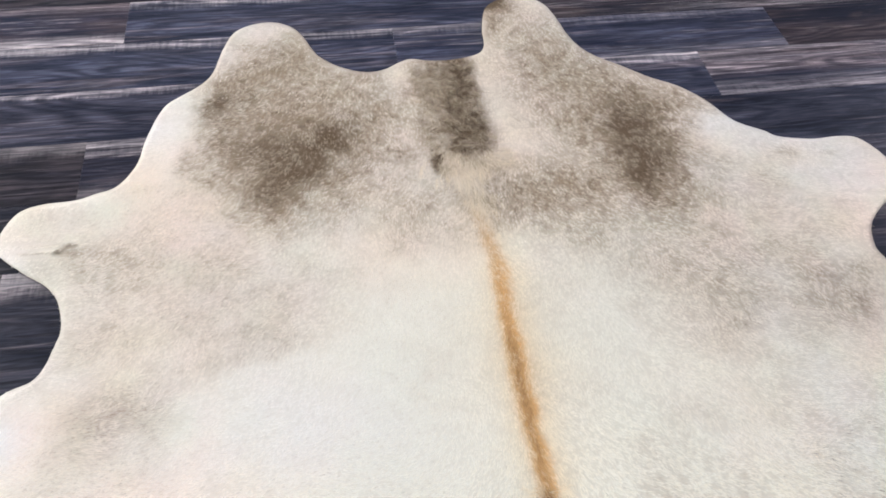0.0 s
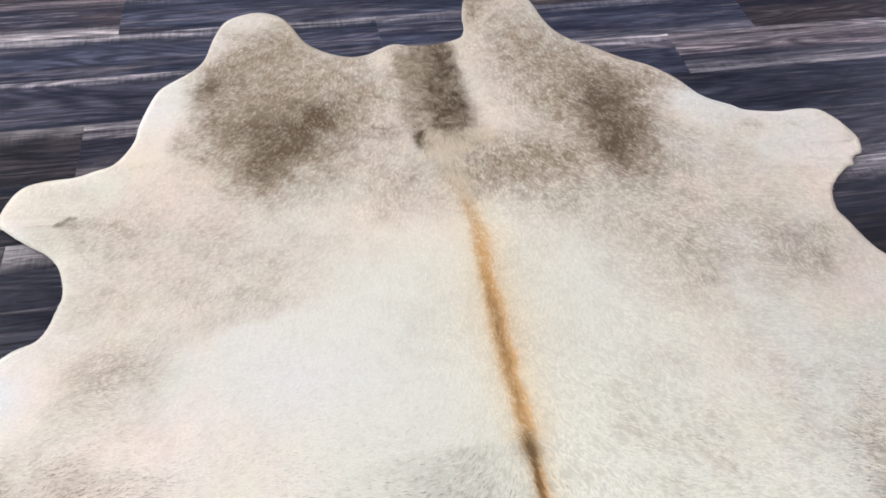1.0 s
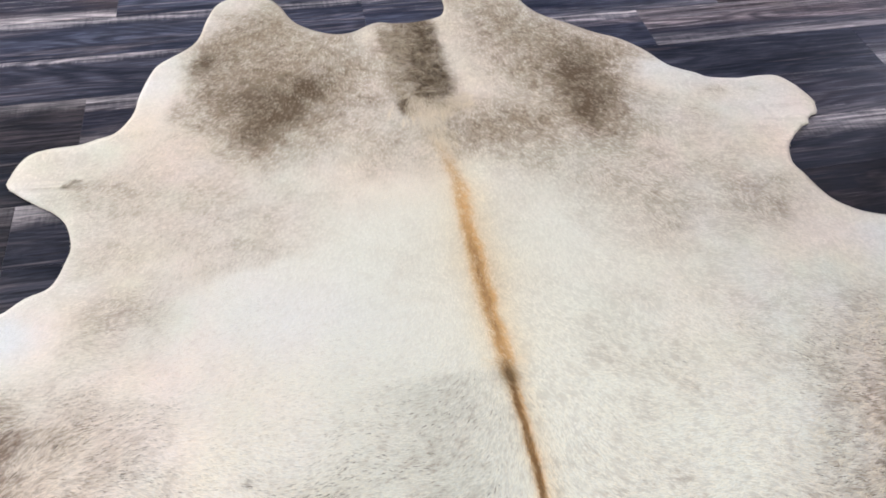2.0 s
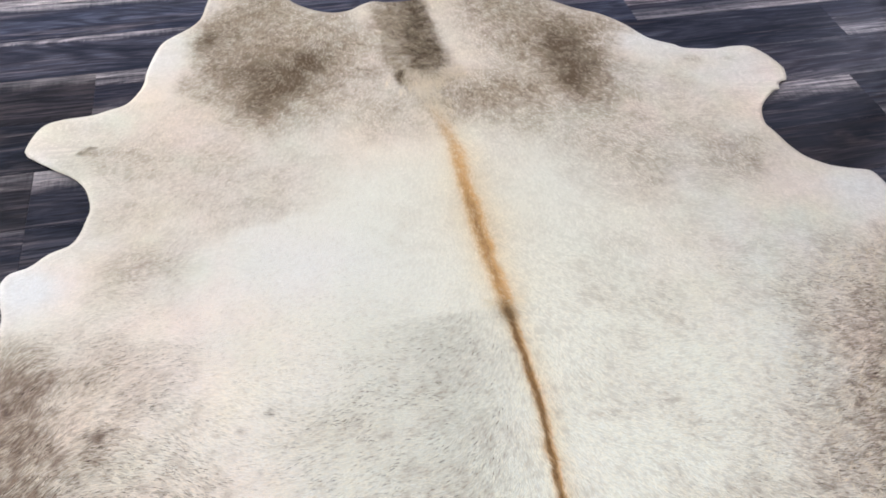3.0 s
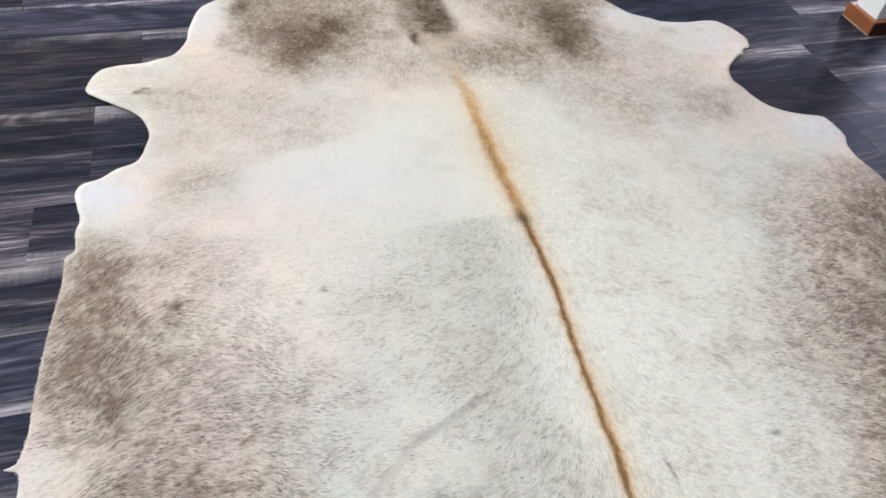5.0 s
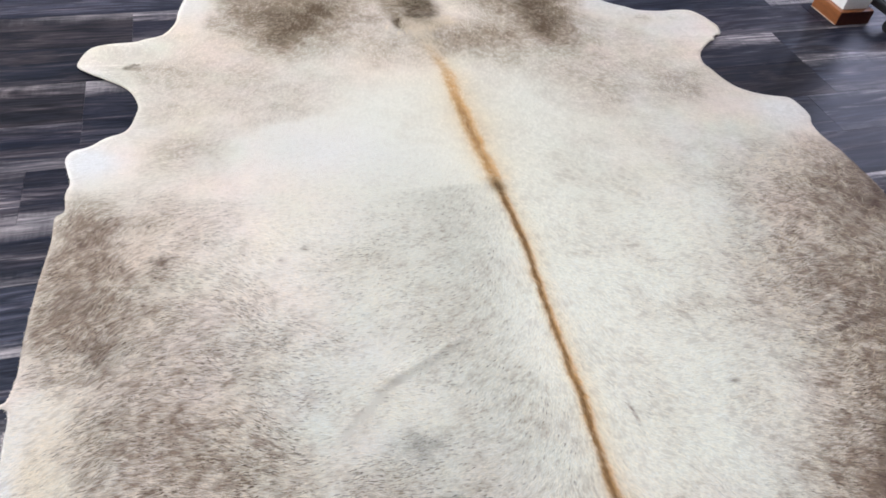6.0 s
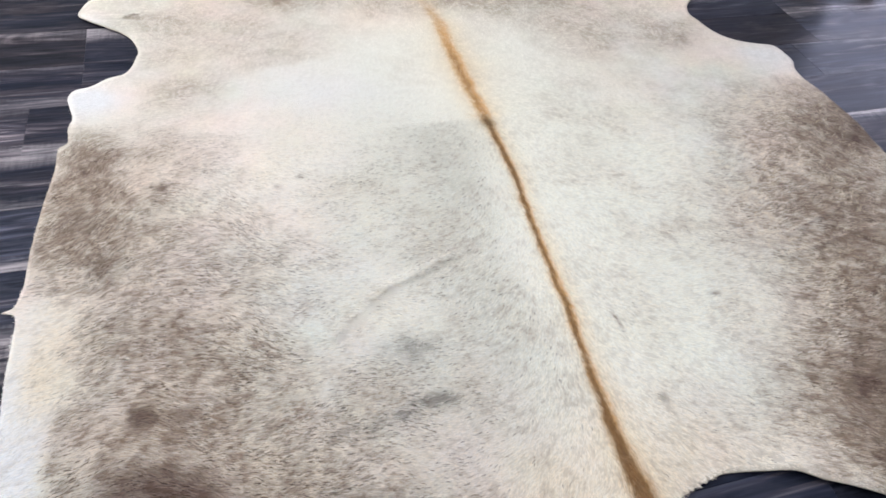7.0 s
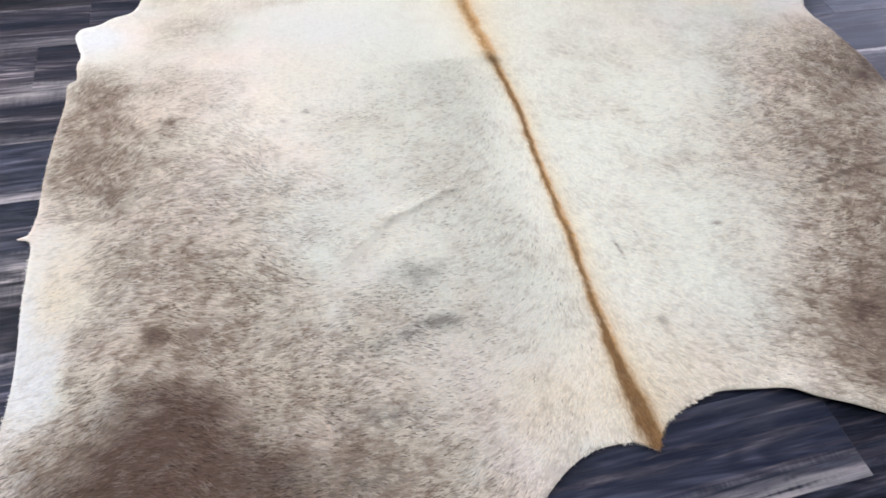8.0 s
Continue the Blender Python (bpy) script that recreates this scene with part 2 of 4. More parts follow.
# ---- room ----
def build_room():
    r, thick = ROOM, 0.16
    walls = {
        "north": (r["x0"] - thick, r["x1"] + thick, r["y1"], r["y1"] + thick),
        "south": (r["x0"] - thick, r["x1"] + thick, r["y0"] - thick, r["y0"]),
        "west": (r["x0"] - thick, r["x0"], r["y0"], r["y1"]),
        "east": (r["x1"], r["x1"] + thick, r["y0"], r["y1"]),
    }
    count = 0
    for side, (x0, x1, y0, y1) in walls.items():
        along_x = side in ("north", "south")
        lo, hi = (x0, x1) if along_x else (y0, y1)
        bm = bmesh.new()

        def block(a, b, z0, z1):
            if along_x:
                box(bm, a, b, y0, y1, z0, z1)
            else:
                box(bm, x0, x1, a, b, z0, z1)

        start = lo
        for s, at, sill, wide, high, watts in WINDOWS:
            if s != side:
                continue
            block(start, at - wide / 2, 0, r["top"])
            block(at - wide / 2, at + wide / 2, 0, sill)
            block(at - wide / 2, at + wide / 2, sill + high, r["top"])
            start = at + wide / 2
            count += 1
            window = tagged(new("window_%d" % count), "white framed window in a painted wall", "window", "", "structure")
            mid = (y0 + y1) / 2 if along_x else (x0 + x1) / 2

            def slab(name, a, b, z0, z1, deep, mat):
                w = bmesh.new()
                if along_x:
                    box(w, a, b, mid - deep, mid + deep, z0, z1)
                else:
                    box(w, mid - deep, mid + deep, a, b, z0, z1)
                return part(name, w, mat, window)

            a, b = at - wide / 2, at + wide / 2
            for name, c, d, z0, z1 in (("frame_side", a, a + 0.05, sill, sill + high), ("frame_side", b - 0.05, b, sill, sill + high), ("frame_rail", a + 0.05, b - 0.05, sill, sill + 0.05), ("frame_rail", a + 0.05, b - 0.05, sill + high - 0.05, sill + high), ("mullion", at - 0.02, at + 0.02, sill + 0.05, sill + high - 0.05)):
                slab(name, c, d, z0, z1, 0.03, TRIM_PAINT)
            for c, d in ((a + 0.05, at - 0.02), (at + 0.02, b - 0.05)):
                slab("pane", c, d, sill + 0.05, sill + high - 0.05, 0.003, GLASS).visible_shadow = False
        block(start, hi, 0, r["top"])
        tagged(part("wall_" + side, bm, WALL_PAINT), "plain grey painted wall", "wall", "", "structure")
        bm = bmesh.new()
        if side == "north":
            box(bm, r["x0"], r["x1"], y0 - 0.014, y0, 0, 0.09, 0.003)
        elif side == "south":
            box(bm, r["x0"], r["x1"], y1, y1 + 0.014, 0, 0.09, 0.003)
        elif side == "west":
            box(bm, x1, x1 + 0.014, r["y0"] + 0.014, r["y1"] - 0.014, 0, 0.09, 0.003)
        else:
            box(bm, x0 - 0.014, x0, r["y0"] + 0.014, r["y1"] - 0.014, 0, 0.09, 0.003)
        tagged(part("baseboard", bm, TRIM_PAINT), "white painted baseboard along the wall", "baseboard", "", "structure")
    bm = box(bmesh.new(), r["x0"] - thick, r["x1"] + thick, r["y0"] - thick, r["y1"] + thick, r["top"], r["top"] + 0.12)
    tagged(part("ceiling", bm, CEILING_PAINT), "plain white ceiling", "ceiling", "", "structure")


def build_ceiling_light():
    lamp = tagged(new("ceiling_light"), "flat white ceiling light panel, switched on", "ceiling light", "ceiling lights")
    bm = bmesh.new()
    for x0, x1, y0, y1 in ((-0.6, 0.6, -0.3, -0.27), (-0.6, 0.6, 0.27, 0.3), (-0.6, -0.57, -0.27, 0.27), (0.57, 0.6, -0.27, 0.27)):
        box(bm, x0, x1, y0, y1, -0.05, 0)
    part("frame", bm, TRIM_PAINT, lamp)
    part("diffuser", box(bmesh.new(), -0.57, 0.57, -0.27, 0.27, -0.04, -0.03), DIFFUSER, lamp)
    return lamp


# ---- cowhide ----
def smooth_loop(points, step=0.006):
    """A closed rounded curve through control points (centripetal Catmull-Rom)."""
    p = np.array(points)
    out = []
    for i in range(len(p)):
        a, b, c, d = (p[(i + k) % len(p)] for k in (-1, 0, 1, 2))
        t1 = np.linalg.norm(b - a) ** 0.5
        t2 = t1 + np.linalg.norm(c - b) ** 0.5
        t3 = t2 + np.linalg.norm(d - c) ** 0.5
        for t in np.linspace(t1, t2, max(2, int(np.linalg.norm(c - b) / step)), endpoint=False):
            u, v, w = a + (b - a) * t / t1, b + (c - b) * (t - t1) / (t2 - t1), c + (d - c) * (t - t2) / (t3 - t2)
            m, n = u + (v - u) * t / t2, v + (w - v) * (t - t1) / (t3 - t1)
            out.append(m + (n - m) * (t - t1) / (t2 - t1))
    return np.array(out)


# the hide's edge, from one part of the animal to the next
NECK_RIGHT = [(0.726, 0.652), (0.679, 0.660), (0.646, 0.670), (0.633, 0.683), (0.578, 0.720), (0.540, 0.785), (0.495, 0.837), (0.441, 0.872), (0.389, 0.916), (0.336, 0.958), (0.307, 0.999), (0.292, 1.047), (0.284, 1.097), (0.269, 1.150), (0.247, 1.178), (0.215, 1.198), (0.173, 1.190), (0.129, 1.161), (0.114, 1.133), (0.099, 1.070), (0.094, 1.018), (0.081, 0.989), (0.053, 0.976), (0.013, 0.969)]
NECK_LEFT = [(-0.037, 0.970), (-0.080, 0.980), (-0.106, 0.970), (-0.139, 0.951), (-0.176, 0.946), (-0.224, 0.964), (-0.259, 0.990), (-0.282, 1.017), (-0.317, 1.095), (-0.341, 1.122), (-0.379, 1.138), (-0.430, 1.129), (-0.460, 1.107), (-0.483, 1.049), (-0.504, 0.966), (-0.526, 0.935), (-0.585, 0.885), (-0.599, 0.861), (-0.622, 0.778), (-0.631, 0.720), (-0.664, 0.665), (-0.697, 0.652), (-0.725, 0.641)]
FORELEG_LEFT = [(-0.789, 0.635), (-0.819, 0.624), (-0.836, 0.600), (-0.848, 0.549), (-0.844, 0.533), (-0.825, 0.513), (-0.782, 0.477), (-0.752, 0.456), (-0.728, 0.425), (-0.712, 0.368), (-0.715, 0.343), (-0.736, 0.282), (-0.773, 0.264), (-0.804, 0.239), (-0.835, 0.228), (-0.846, 0.205)]
BELLY_LEFT = [(-0.840, 0.167), (-0.832, 0.130), (-0.838, 0.100), (-0.837, 0.049), (-0.849, 0.040), (-0.852, -0.029), (-0.864, -0.133), (-0.871, -0.236), (-0.874, -0.322), (-0.884, -0.358), (-0.898, -0.363), (-0.880, -0.371), (-0.877, -0.430), (-0.878, -0.490), (-0.875, -0.595), (-0.877, -0.658), (-0.883, -0.710)]
HINDLEG_LEFT = [(-0.895, -0.80), (-0.93, -0.92), (-0.97, -1.02), (-0.985, -1.10), (-0.95, -1.16), (-0.88, -1.165), (-0.80, -1.12), (-0.70, -1.06), (-0.58, -1.04), (-0.45, -1.05), (-0.34, -1.02), (-0.27, -0.98)]
TAIL = [(-0.219, -0.948), (-0.182, -0.922), (-0.137, -0.902), (-0.090, -0.900), (-0.067, -0.904), (-0.044, -0.920), (-0.033, -0.905), (-0.021, -0.890), (0.020, -0.870), (0.052, -0.862), (0.082, -0.857), (0.151, -0.868), (0.187, -0.879), (0.224, -0.903), (0.309, -0.945)]
HINDLEG_RIGHT = [(0.42, -0.995), (0.55, -1.03), (0.66, -1.08), (0.76, -1.12), (0.84, -1.10), (0.88, -1.02), (0.875, -0.90), (0.862, -0.75), (0.857, -0.60), (0.858, -0.45), (0.857, -0.33)]
BELLY_RIGHT = [(0.858, -0.233), (0.865, -0.147), (0.861, -0.072), (0.858, -0.020), (0.848, 0.030), (0.851, 0.080), (0.868, 0.114), (0.868, 0.155), (0.859, 0.189), (0.819, 0.204), (0.774, 0.225), (0.738, 0.261), (0.715, 0.334)]
FORELEG_RIGHT = [(0.706, 0.361), (0.714, 0.391), (0.736, 0.429), (0.787, 0.470), (0.801, 0.473), (0.807, 0.487), (0.826, 0.502), (0.840, 0.506), (0.858, 0.548), (0.852, 0.583), (0.837, 0.622), (0.815, 0.648), (0.775, 0.654)]

# soft patches of the coat: x, y, radius across, radius along, strength
TAUPE_NECK = [
    (-0.316, 0.736, 0.133, 0.104, 0.9), (-0.427, 0.896, 0.093, 0.101, 0.7), (-0.251, 0.915, 0.107, 0.088, 0.5), (-0.356, 1.018, 0.074, 0.075, 0.5),
    (-0.372, 0.638, 0.073, 0.063, 0.7), (-0.467, 0.706, 0.064, 0.073, 0.4), (-0.187, 0.821, 0.07, 0.082, 0.4), (-0.17, 0.70, 0.06, 0.05, 0.3), (-0.301, 0.574, 0.124, 0.053, 0.3),
]
TAUPE_SHOULDER = [
    (0.336, 0.702, 0.095, 0.096, 0.9), (0.37, 0.588, 0.068, 0.089, 0.7), (0.321, 0.861, 0.114, 0.091, 0.6), (0.219, 0.967, 0.103, 0.115, 0.4),
    (0.194, 0.577, 0.134, 0.051, 0.5), (0.096, 0.587, 0.087, 0.07, 0.35), (0.15, 0.50, 0.15, 0.06, 0.25), (0.13, 0.85, 0.06, 0.10, 0.06), (0.16, 1.17, 0.035, 0.03, 1.3), (0.12, 1.10, 0.02, 0.05, 0.6), (0.20, 1.08, 0.07, 0.09, 0.15), (0.215, 0.747, 0.071, 0.066, 0.35), (0.454, 0.758, 0.085, 0.07, 0.5),
    (0.403, 0.429, 0.2, 0.1, 0.2), (0.396, 0.305, 0.14, 0.08, 0.2), (0.588, 0.282, 0.08, 0.07, 0.35), (-0.60, 0.48, 0.14, 0.12, 0.18),
]
TAUPE_BELLY = [
    (-0.629, 0.33, 0.079, 0.05, 0.3), (-0.592, 0.22, 0.083, 0.054, 0.35), (-0.624, 0.154, 0.096, 0.05, 0.3), (-0.365, 0.395, 0.142, 0.066, 0.25),
    (-0.384, 0.29, 0.071, 0.04, 0.25), (-0.107, 0.539, 0.073, 0.078, 0.5), (-0.781, -0.006, 0.044, 0.055, 0.6), (-0.73, -0.121, 0.076, 0.077, 0.5),
    (-0.796, -0.183, 0.064, 0.071, 0.5),
]
TAUPE_RIGHT = [
    (0.602, -0.068, 0.092, 0.089, 0.12), (0.638, -0.146, 0.066, 0.163, 0.08), (0.81, -0.13, 0.09, 0.14, 0.8), (0.76, -0.10, 0.04, 0.05, 0.5), (0.492, -0.292, 0.122, 0.092, 0.2), (0.37, -0.415, 0.111, 0.078, 0.25),
    (0.671, -0.312, 0.116, 0.173, 0.35), (0.70, -0.22, 0.04, 0.07, 0.6), (0.64, -0.40, 0.07, 0.06, 0.5), (0.576, -0.518, 0.092, 0.128, 0.9), (0.475, -0.664, 0.084, 0.107, 0.9), (0.37, -0.798, 0.05, 0.078, 0.7),
    (0.375, -0.849, 0.055, 0.107, 0.7), (0.324, -0.726, 0.048, 0.073, 0.1), (0.45, -0.82, 0.10, 0.10, 0.9), (0.654, -0.168, 0.081, 0.088, 0.12),
]
TAUPE_RUMP = [
    (-0.796, -0.056, 0.051, 0.098, 0.6), (-0.76, -0.264, 0.075, 0.107, 0.4), (-0.713, -0.464, 0.086, 0.066, 0.6), (-0.573, -0.538, 0.094, 0.063, 0.5),
    (-0.673, -0.62, 0.102, 0.065, 0.75), (-0.505, -0.677, 0.104, 0.063, 0.15), (-0.799, -0.749, 0.063, 0.039, 0.6), (-0.589, -0.748, 0.098, 0.057, 0.25),
    (-0.427, -0.785, 0.085, 0.057, 0.2), (-0.40, -0.66, 0.12, 0.10, 0.04), (-0.396, -0.858, 0.089, 0.045, 0.3),
]
BROWN_RUMP = [(-0.69, -0.77, 0.070, 0.055, 1.1), (-0.67, -0.83, 0.10, 0.06, 1.7), (-0.58, -0.88, 0.15, 0.05, 0.5), (-0.77, -0.83, 0.10, 0.04, 0.3)]
BROWN_FRONT_AND_FOLDS = [
    (0.155, 1.178, 0.03, 0.018, 0.5),
    # shade in the left foreleg's folds, painted as brown
    (-0.722, 0.541, 0.010, 0.005, 0.5), (-0.737, 0.530, 0.010, 0.004, 0.4),
    (-0.26, 0.754, 0.029, 0.034, 0.8), (-0.393, 0.64, 0.030, 0.035, 0.2), (-0.339, 0.678, 0.064, 0.058, 0.3), (-0.30, 0.73, 0.05, 0.05, 0.3), (-0.40, 0.735, 0.06, 0.04, 0.25), (0.346, 0.621, 0.045, 0.061, 0.5),
    (0.358, 0.733, 0.048, 0.067, 0.4), (-0.477, 0.866, 0.028, 0.034, 0.4),
]
TAUPE_FEET = [(0.655, 0.625, 0.028, 0.013, 0.35), (0.74, 0.615, 0.028, 0.014, 0.3), (0.575, 0.555, 0.03, 0.025, 0.2), (-0.70, 0.520, 0.04, 0.012, 0.25), (-0.76, 0.56, 0.08, 0.06, 0.12)]
TAUPE_MANE = [(-0.040, 0.92, 0.035, 0.08, 1.5), (-0.038, 0.80, 0.045, 0.08, 1.3), (0.0, 0.72, 0.05, 0.04, 0.6)]
BROWN_MANE = [(0.018, 0.91, 0.026, 0.08, 0.9), (0.012, 0.80, 0.028, 0.07, 0.9), (0.006, 0.735, 0.026, 0.03, 0.7), (-0.053, 0.668, 0.012, 0.020, 1.3)]
BROWN_HIND = [
    (-0.66, -0.755, 0.07, 0.044, 0.75), (-0.695, -0.715, 0.045, 0.034, 0.3), (-0.595, -0.835, 0.107, 0.036, 0.35), (-0.79, -0.03, 0.04, 0.03, 0.14), (0.889, -0.093, 0.059, 0.064, 0.6), (0.40, -0.79, 0.06, 0.06, 0.15), (-0.80, -0.17, 0.03, 0.03, 0.25), (-0.755, -0.30, 0.03, 0.03, 0.2), (0.829, -0.196, 0.069, 0.036, 0.7),
]
BROWN_SPOTS = [
    (-0.689, -0.597, 0.017, 0.016, 0.7), (-0.63, -0.605, 0.014, 0.012, 0.6), (-0.66, -0.113, 0.008, 0.010, 0.8), (0.248, -0.55, 0.009, 0.004, 0.35), (0.058, -0.721, 0.006, 0.010, 0.3), (-0.455, -0.146, 0.005, 0.006, 0.28), (-0.409, -0.123, 0.005, 0.006, 0.22), (-0.43, -0.215, 0.005, 0.005, 0.2),
]
GREY = [
    (-0.105, -0.055, 0.10, 0.085, 0.5), (-0.108, -0.211, 0.056, 0.099, 0.6), (-0.183, -0.359, 0.072, 0.084, 0.4), (-0.144, -0.506, 0.058, 0.086, 0.45),
    (-0.204, -0.638, 0.089, 0.073, 0.35), (-0.242, -0.153, 0.067, 0.067, 0.2), (-0.346, -0.63, 0.068, 0.041, 0.3), (-0.09, -0.684, 0.045, 0.063, 0.2),
]
WHITE = [
    (-0.853, -0.522, 0.029, 0.108, 1.2), (-0.81, -0.46, 0.05, 0.10, 0.8), (-0.837, -0.622, 0.028, 0.063, 1), (-0.784, 0.178, 0.057, 0.053, 0.8), (-0.579, 0.81, 0.065, 0.093, 0.5),
    (-0.641, 0.785, 0.032, 0.062, 0.6), (0.514, 0.717, 0.073, 0.051, 0.5), (0.764, 0.577, 0.083, 0.066, 0.5), (-0.116, 0.731, 0.057, 0.046, 0.05),
    (0.811, 0.136, 0.088, 0.063, 0.5), (-0.34, 0.158, 0.137, 0.095, 0.5), (-0.809, 0.194, 0.039, 0.04, 0.6),
    (0.789, 0.159, 0.078, 0.048, 0.4),
]
CREAM = [
    (-0.76, 0.56, 0.09, 0.07, 0.14), (0.77, 0.56, 0.08, 0.08, 0.15),
    (-0.83, -0.43, 0.05, 0.07, 0.45), (-0.785, -0.48, 0.04, 0.10, 0.45), (0.10, 0.85, 0.05, 0.10, 0.30), (-0.10, 0.45, 0.15, 0.10, 0.15),   (0.03, 0.66, 0.07, 0.03, 0.7), (0.0, 0.2, 0.08, 0.22, 0.30), (0.03, 0.26, 0.15, 0.24, 0.16), (-0.006, 0.57, 0.032, 0.055, 0.5), (-0.623, 0.708, 0.062, 0.086, 0.3), (-0.147, -0.831, 0.066, 0.043, 0.3),
    (-0.823, -0.507, 0.032, 0.062, 0.4), (0.005, -0.847, 0.034, 0.045, 0.3),
]

# small smoky marks on the rump
DUSK = [(-0.295, -0.556, 0.045, 0.024, 0.60), (-0.33, -0.672, 0.028, 0.011, 1.1), (-0.285, -0.655, 0.030, 0.010, 1.1), (-0.40, -0.685, 0.05, 0.012, 0.40), (-0.39, -0.79, 0.05, 0.014, 0.55), (-0.46, -0.765, 0.05, 0.012, 0.25), (-0.415, -0.875, 0.05, 0.016, 0.45), (-0.51, -0.85, 0.05, 0.014, 0.25)]
TAUPE_FLANK = [(-0.835, -0.15, 0.05, 0.2, 0.75), (-0.70, 0.0, 0.12, 0.06, 0.3), (-0.64, -0.20, 0.12, 0.14, 0.18), (-0.70, -0.30, 0.12, 0.12, 0.4), (-0.60, -0.42, 0.15, 0.10, 0.4), (-0.57, -0.71, 0.24, 0.14, 0.36)]
TAUPE_LEGS = [(0.33, -0.87, 0.05, 0.06, 0.7), (-0.62, -0.95, 0.25, 0.12, 0.9), (-0.85, -1.02, 0.1, 0.12, 0.5), (0.55, -0.85, 0.25, 0.15, 0.9), (0.72, -0.55, 0.15, 0.25, 0.8), (0.78, -1.0, 0.1, 0.1, 0.5)]
TAN = [(-0.13, -0.81, 0.08, 0.05, 0.5), (0.05, -0.80, 0.06, 0.07, 0.5), (-0.04, -0.74, 0.05, 0.08, 0.3)]
PALE = [(0.0, -0.15, 0.42, 0.45, 1.0), (0.12, -0.45, 0.30, 0.35, 0.8), (-0.18, 0.28, 0.22, 0.18, 0.6), (0.15, 0.30, 0.25, 0.2, 0.5)]
SPINE = [(0.025, 0.964), (-0.02, 0.754), (-0.03, 0.66), (-0.014, 0.585), (-0.001, 0.50), (0.006, 0.411), (0.004, 0.34), (0.003, 0.274), (0.002, 0.182), (0.001, 0.098), (0.003, 0.029), (0.0, 0.0), (0.004, -0.109), (0.002, -0.202), (-0.007, -0.29), (-0.013, -0.40), (-0.018, -0.487), (-0.024, -0.569), (-0.035, -0.673), (-0.041, -0.758), (-0.042, -0.827), (-0.045, -0.925)]
LIFTS = [(-0.79, 0.490, 0.04, 0.005), (-0.84, 0.53, 0.03, 0.004), (0.80, 0.48, 0.04, 0.006), (0.25, -0.91, 0.06, 0.010), (0.19, -0.875, 0.03, 0.006), (0.70, 0.36, 0.04, 0.004)]
CREASES = [((-0.82, 0.545), (-0.74, 0.540), 0.005, 0.0008), ((-0.79, 0.508), (-0.73, 0.512), 0.005, 0.0008), ((0.45, -0.447), (0.635, -0.39), 0.006, 0.0030), ((0.431, -0.493), (0.675, -0.456), 0.006, 0.0026), ((0.43, -0.182), (0.564, -0.148), 0.006, 0.0012), ((-0.413, -0.514), (-0.313, -0.433), 0.010, 0.0064), ((-0.313, -0.433), (-0.188, -0.38), 0.010, 0.0062), ((-0.749, 0.521), (-0.705, 0.546), 0.004, 0.0024), ((-0.80, 0.524), (-0.71, 0.528), 0.004, 0.0018), ((-0.705, 0.546), (-0.67, 0.548), 0.004, 0.0018), ((-0.70, 0.536), (-0.63, 0.542), 0.006, 0.0010), ((0.745, 0.556), (0.835, 0.548), 0.004, 0.0020), ((0.72, 0.515), (0.79, 0.500), 0.004, 0.0020), ((0.735, 0.560), (0.745, 0.505), 0.004, 0.0014), ((0.62, 0.500), (0.72, 0.488), 0.004, 0.0016)]

NOISE_SIDE = 256
NOISE_TABLE = np.random.RandomState(7).rand(12, NOISE_SIDE, NOISE_SIDE)


def field(x, y, size, layer=0, octaves=2):
    """Smooth random field, 0 to 1, whose lumps are about size metres across."""
    total, weight, out = 0.0, 1.0, 0.0
    for o in range(octaves):
        u, v = x / size + 31.7 * layer + 90.0, y / size + 17.3 * layer + 90.0
        i, j = np.floor(u).astype(int), np.floor(v).astype(int)
        fu, fv = u - i, v - j
        fu, fv = fu * fu * (3 - 2 * fu), fv * fv * (3 - 2 * fv)
        table = NOISE_TABLE[(layer + o) % 12]
        i0, i1, j0, j1 = i % NOISE_SIDE, (i + 1) % NOISE_SIDE, j % NOISE_SIDE, (j + 1) % NOISE_SIDE
        out = out + weight * ((table[i0, j0] * (1 - fu) + table[i1, j0] * fu) * (1 - fv) + (table[i0, j1] * (1 - fu) + table[i1, j1] * fu) * fv)
        total, weight, size = total + weight, weight * 0.5, size * 0.5
    return out / total


def flow(x, y):
    """The way the hair is combed, in radians: from the head to the tail, turning outwards away from the spine, most on the rump and the flanks, with whorls."""
    off, back = from_spine(x, y), step(0.32, -0.10, y)
    front_turn = np.clip(off * 1.4, -0.85, 0.85)
    back_turn = np.where(off < 0, 1.78, 1.25) * np.tanh(off * 4.5) * (1 - 0.42 * step(0.58, 0.78, np.abs(off)))
    whorl = (1.5 - 0.4 * back) * (field(x, y, 0.11, 11, 2) - 0.5) + (0.7 - 0.1 * back) * (field(x, y, 0.022, 6, 2) - 0.5)
    return -math.pi / 2 + front_turn + (back_turn - front_turn) * back + whorl


def tufts(x, y):
    """Uneven locks, drawn out along the hair, longest on the flanks; 0 to 1."""
    angle = flow(x, y)
    back = step(0.35, -0.25, y)
    reach = 0.005 + 0.006 * back
    dx, dy = np.cos(angle), np.sin(angle)
    total = 0.0
    for k in np.linspace(-0.5, 0.5, 6):
        total = total + field(x + dx * k * reach, y + dy * k * reach, 0.0028, 9, 1)
    lock = (total / 6 - 0.5) * 2.8
    return np.clip(0.5 + (0.6 - 0.1 * back) * lock + (1.15 - 0.15 * back) * (field(x, y, 0.014, 10, 3) - 0.5) + (0.7 - 0.35 * back) * (field(x, y, 0.006, 5, 2) - 0.5), 0, 1)


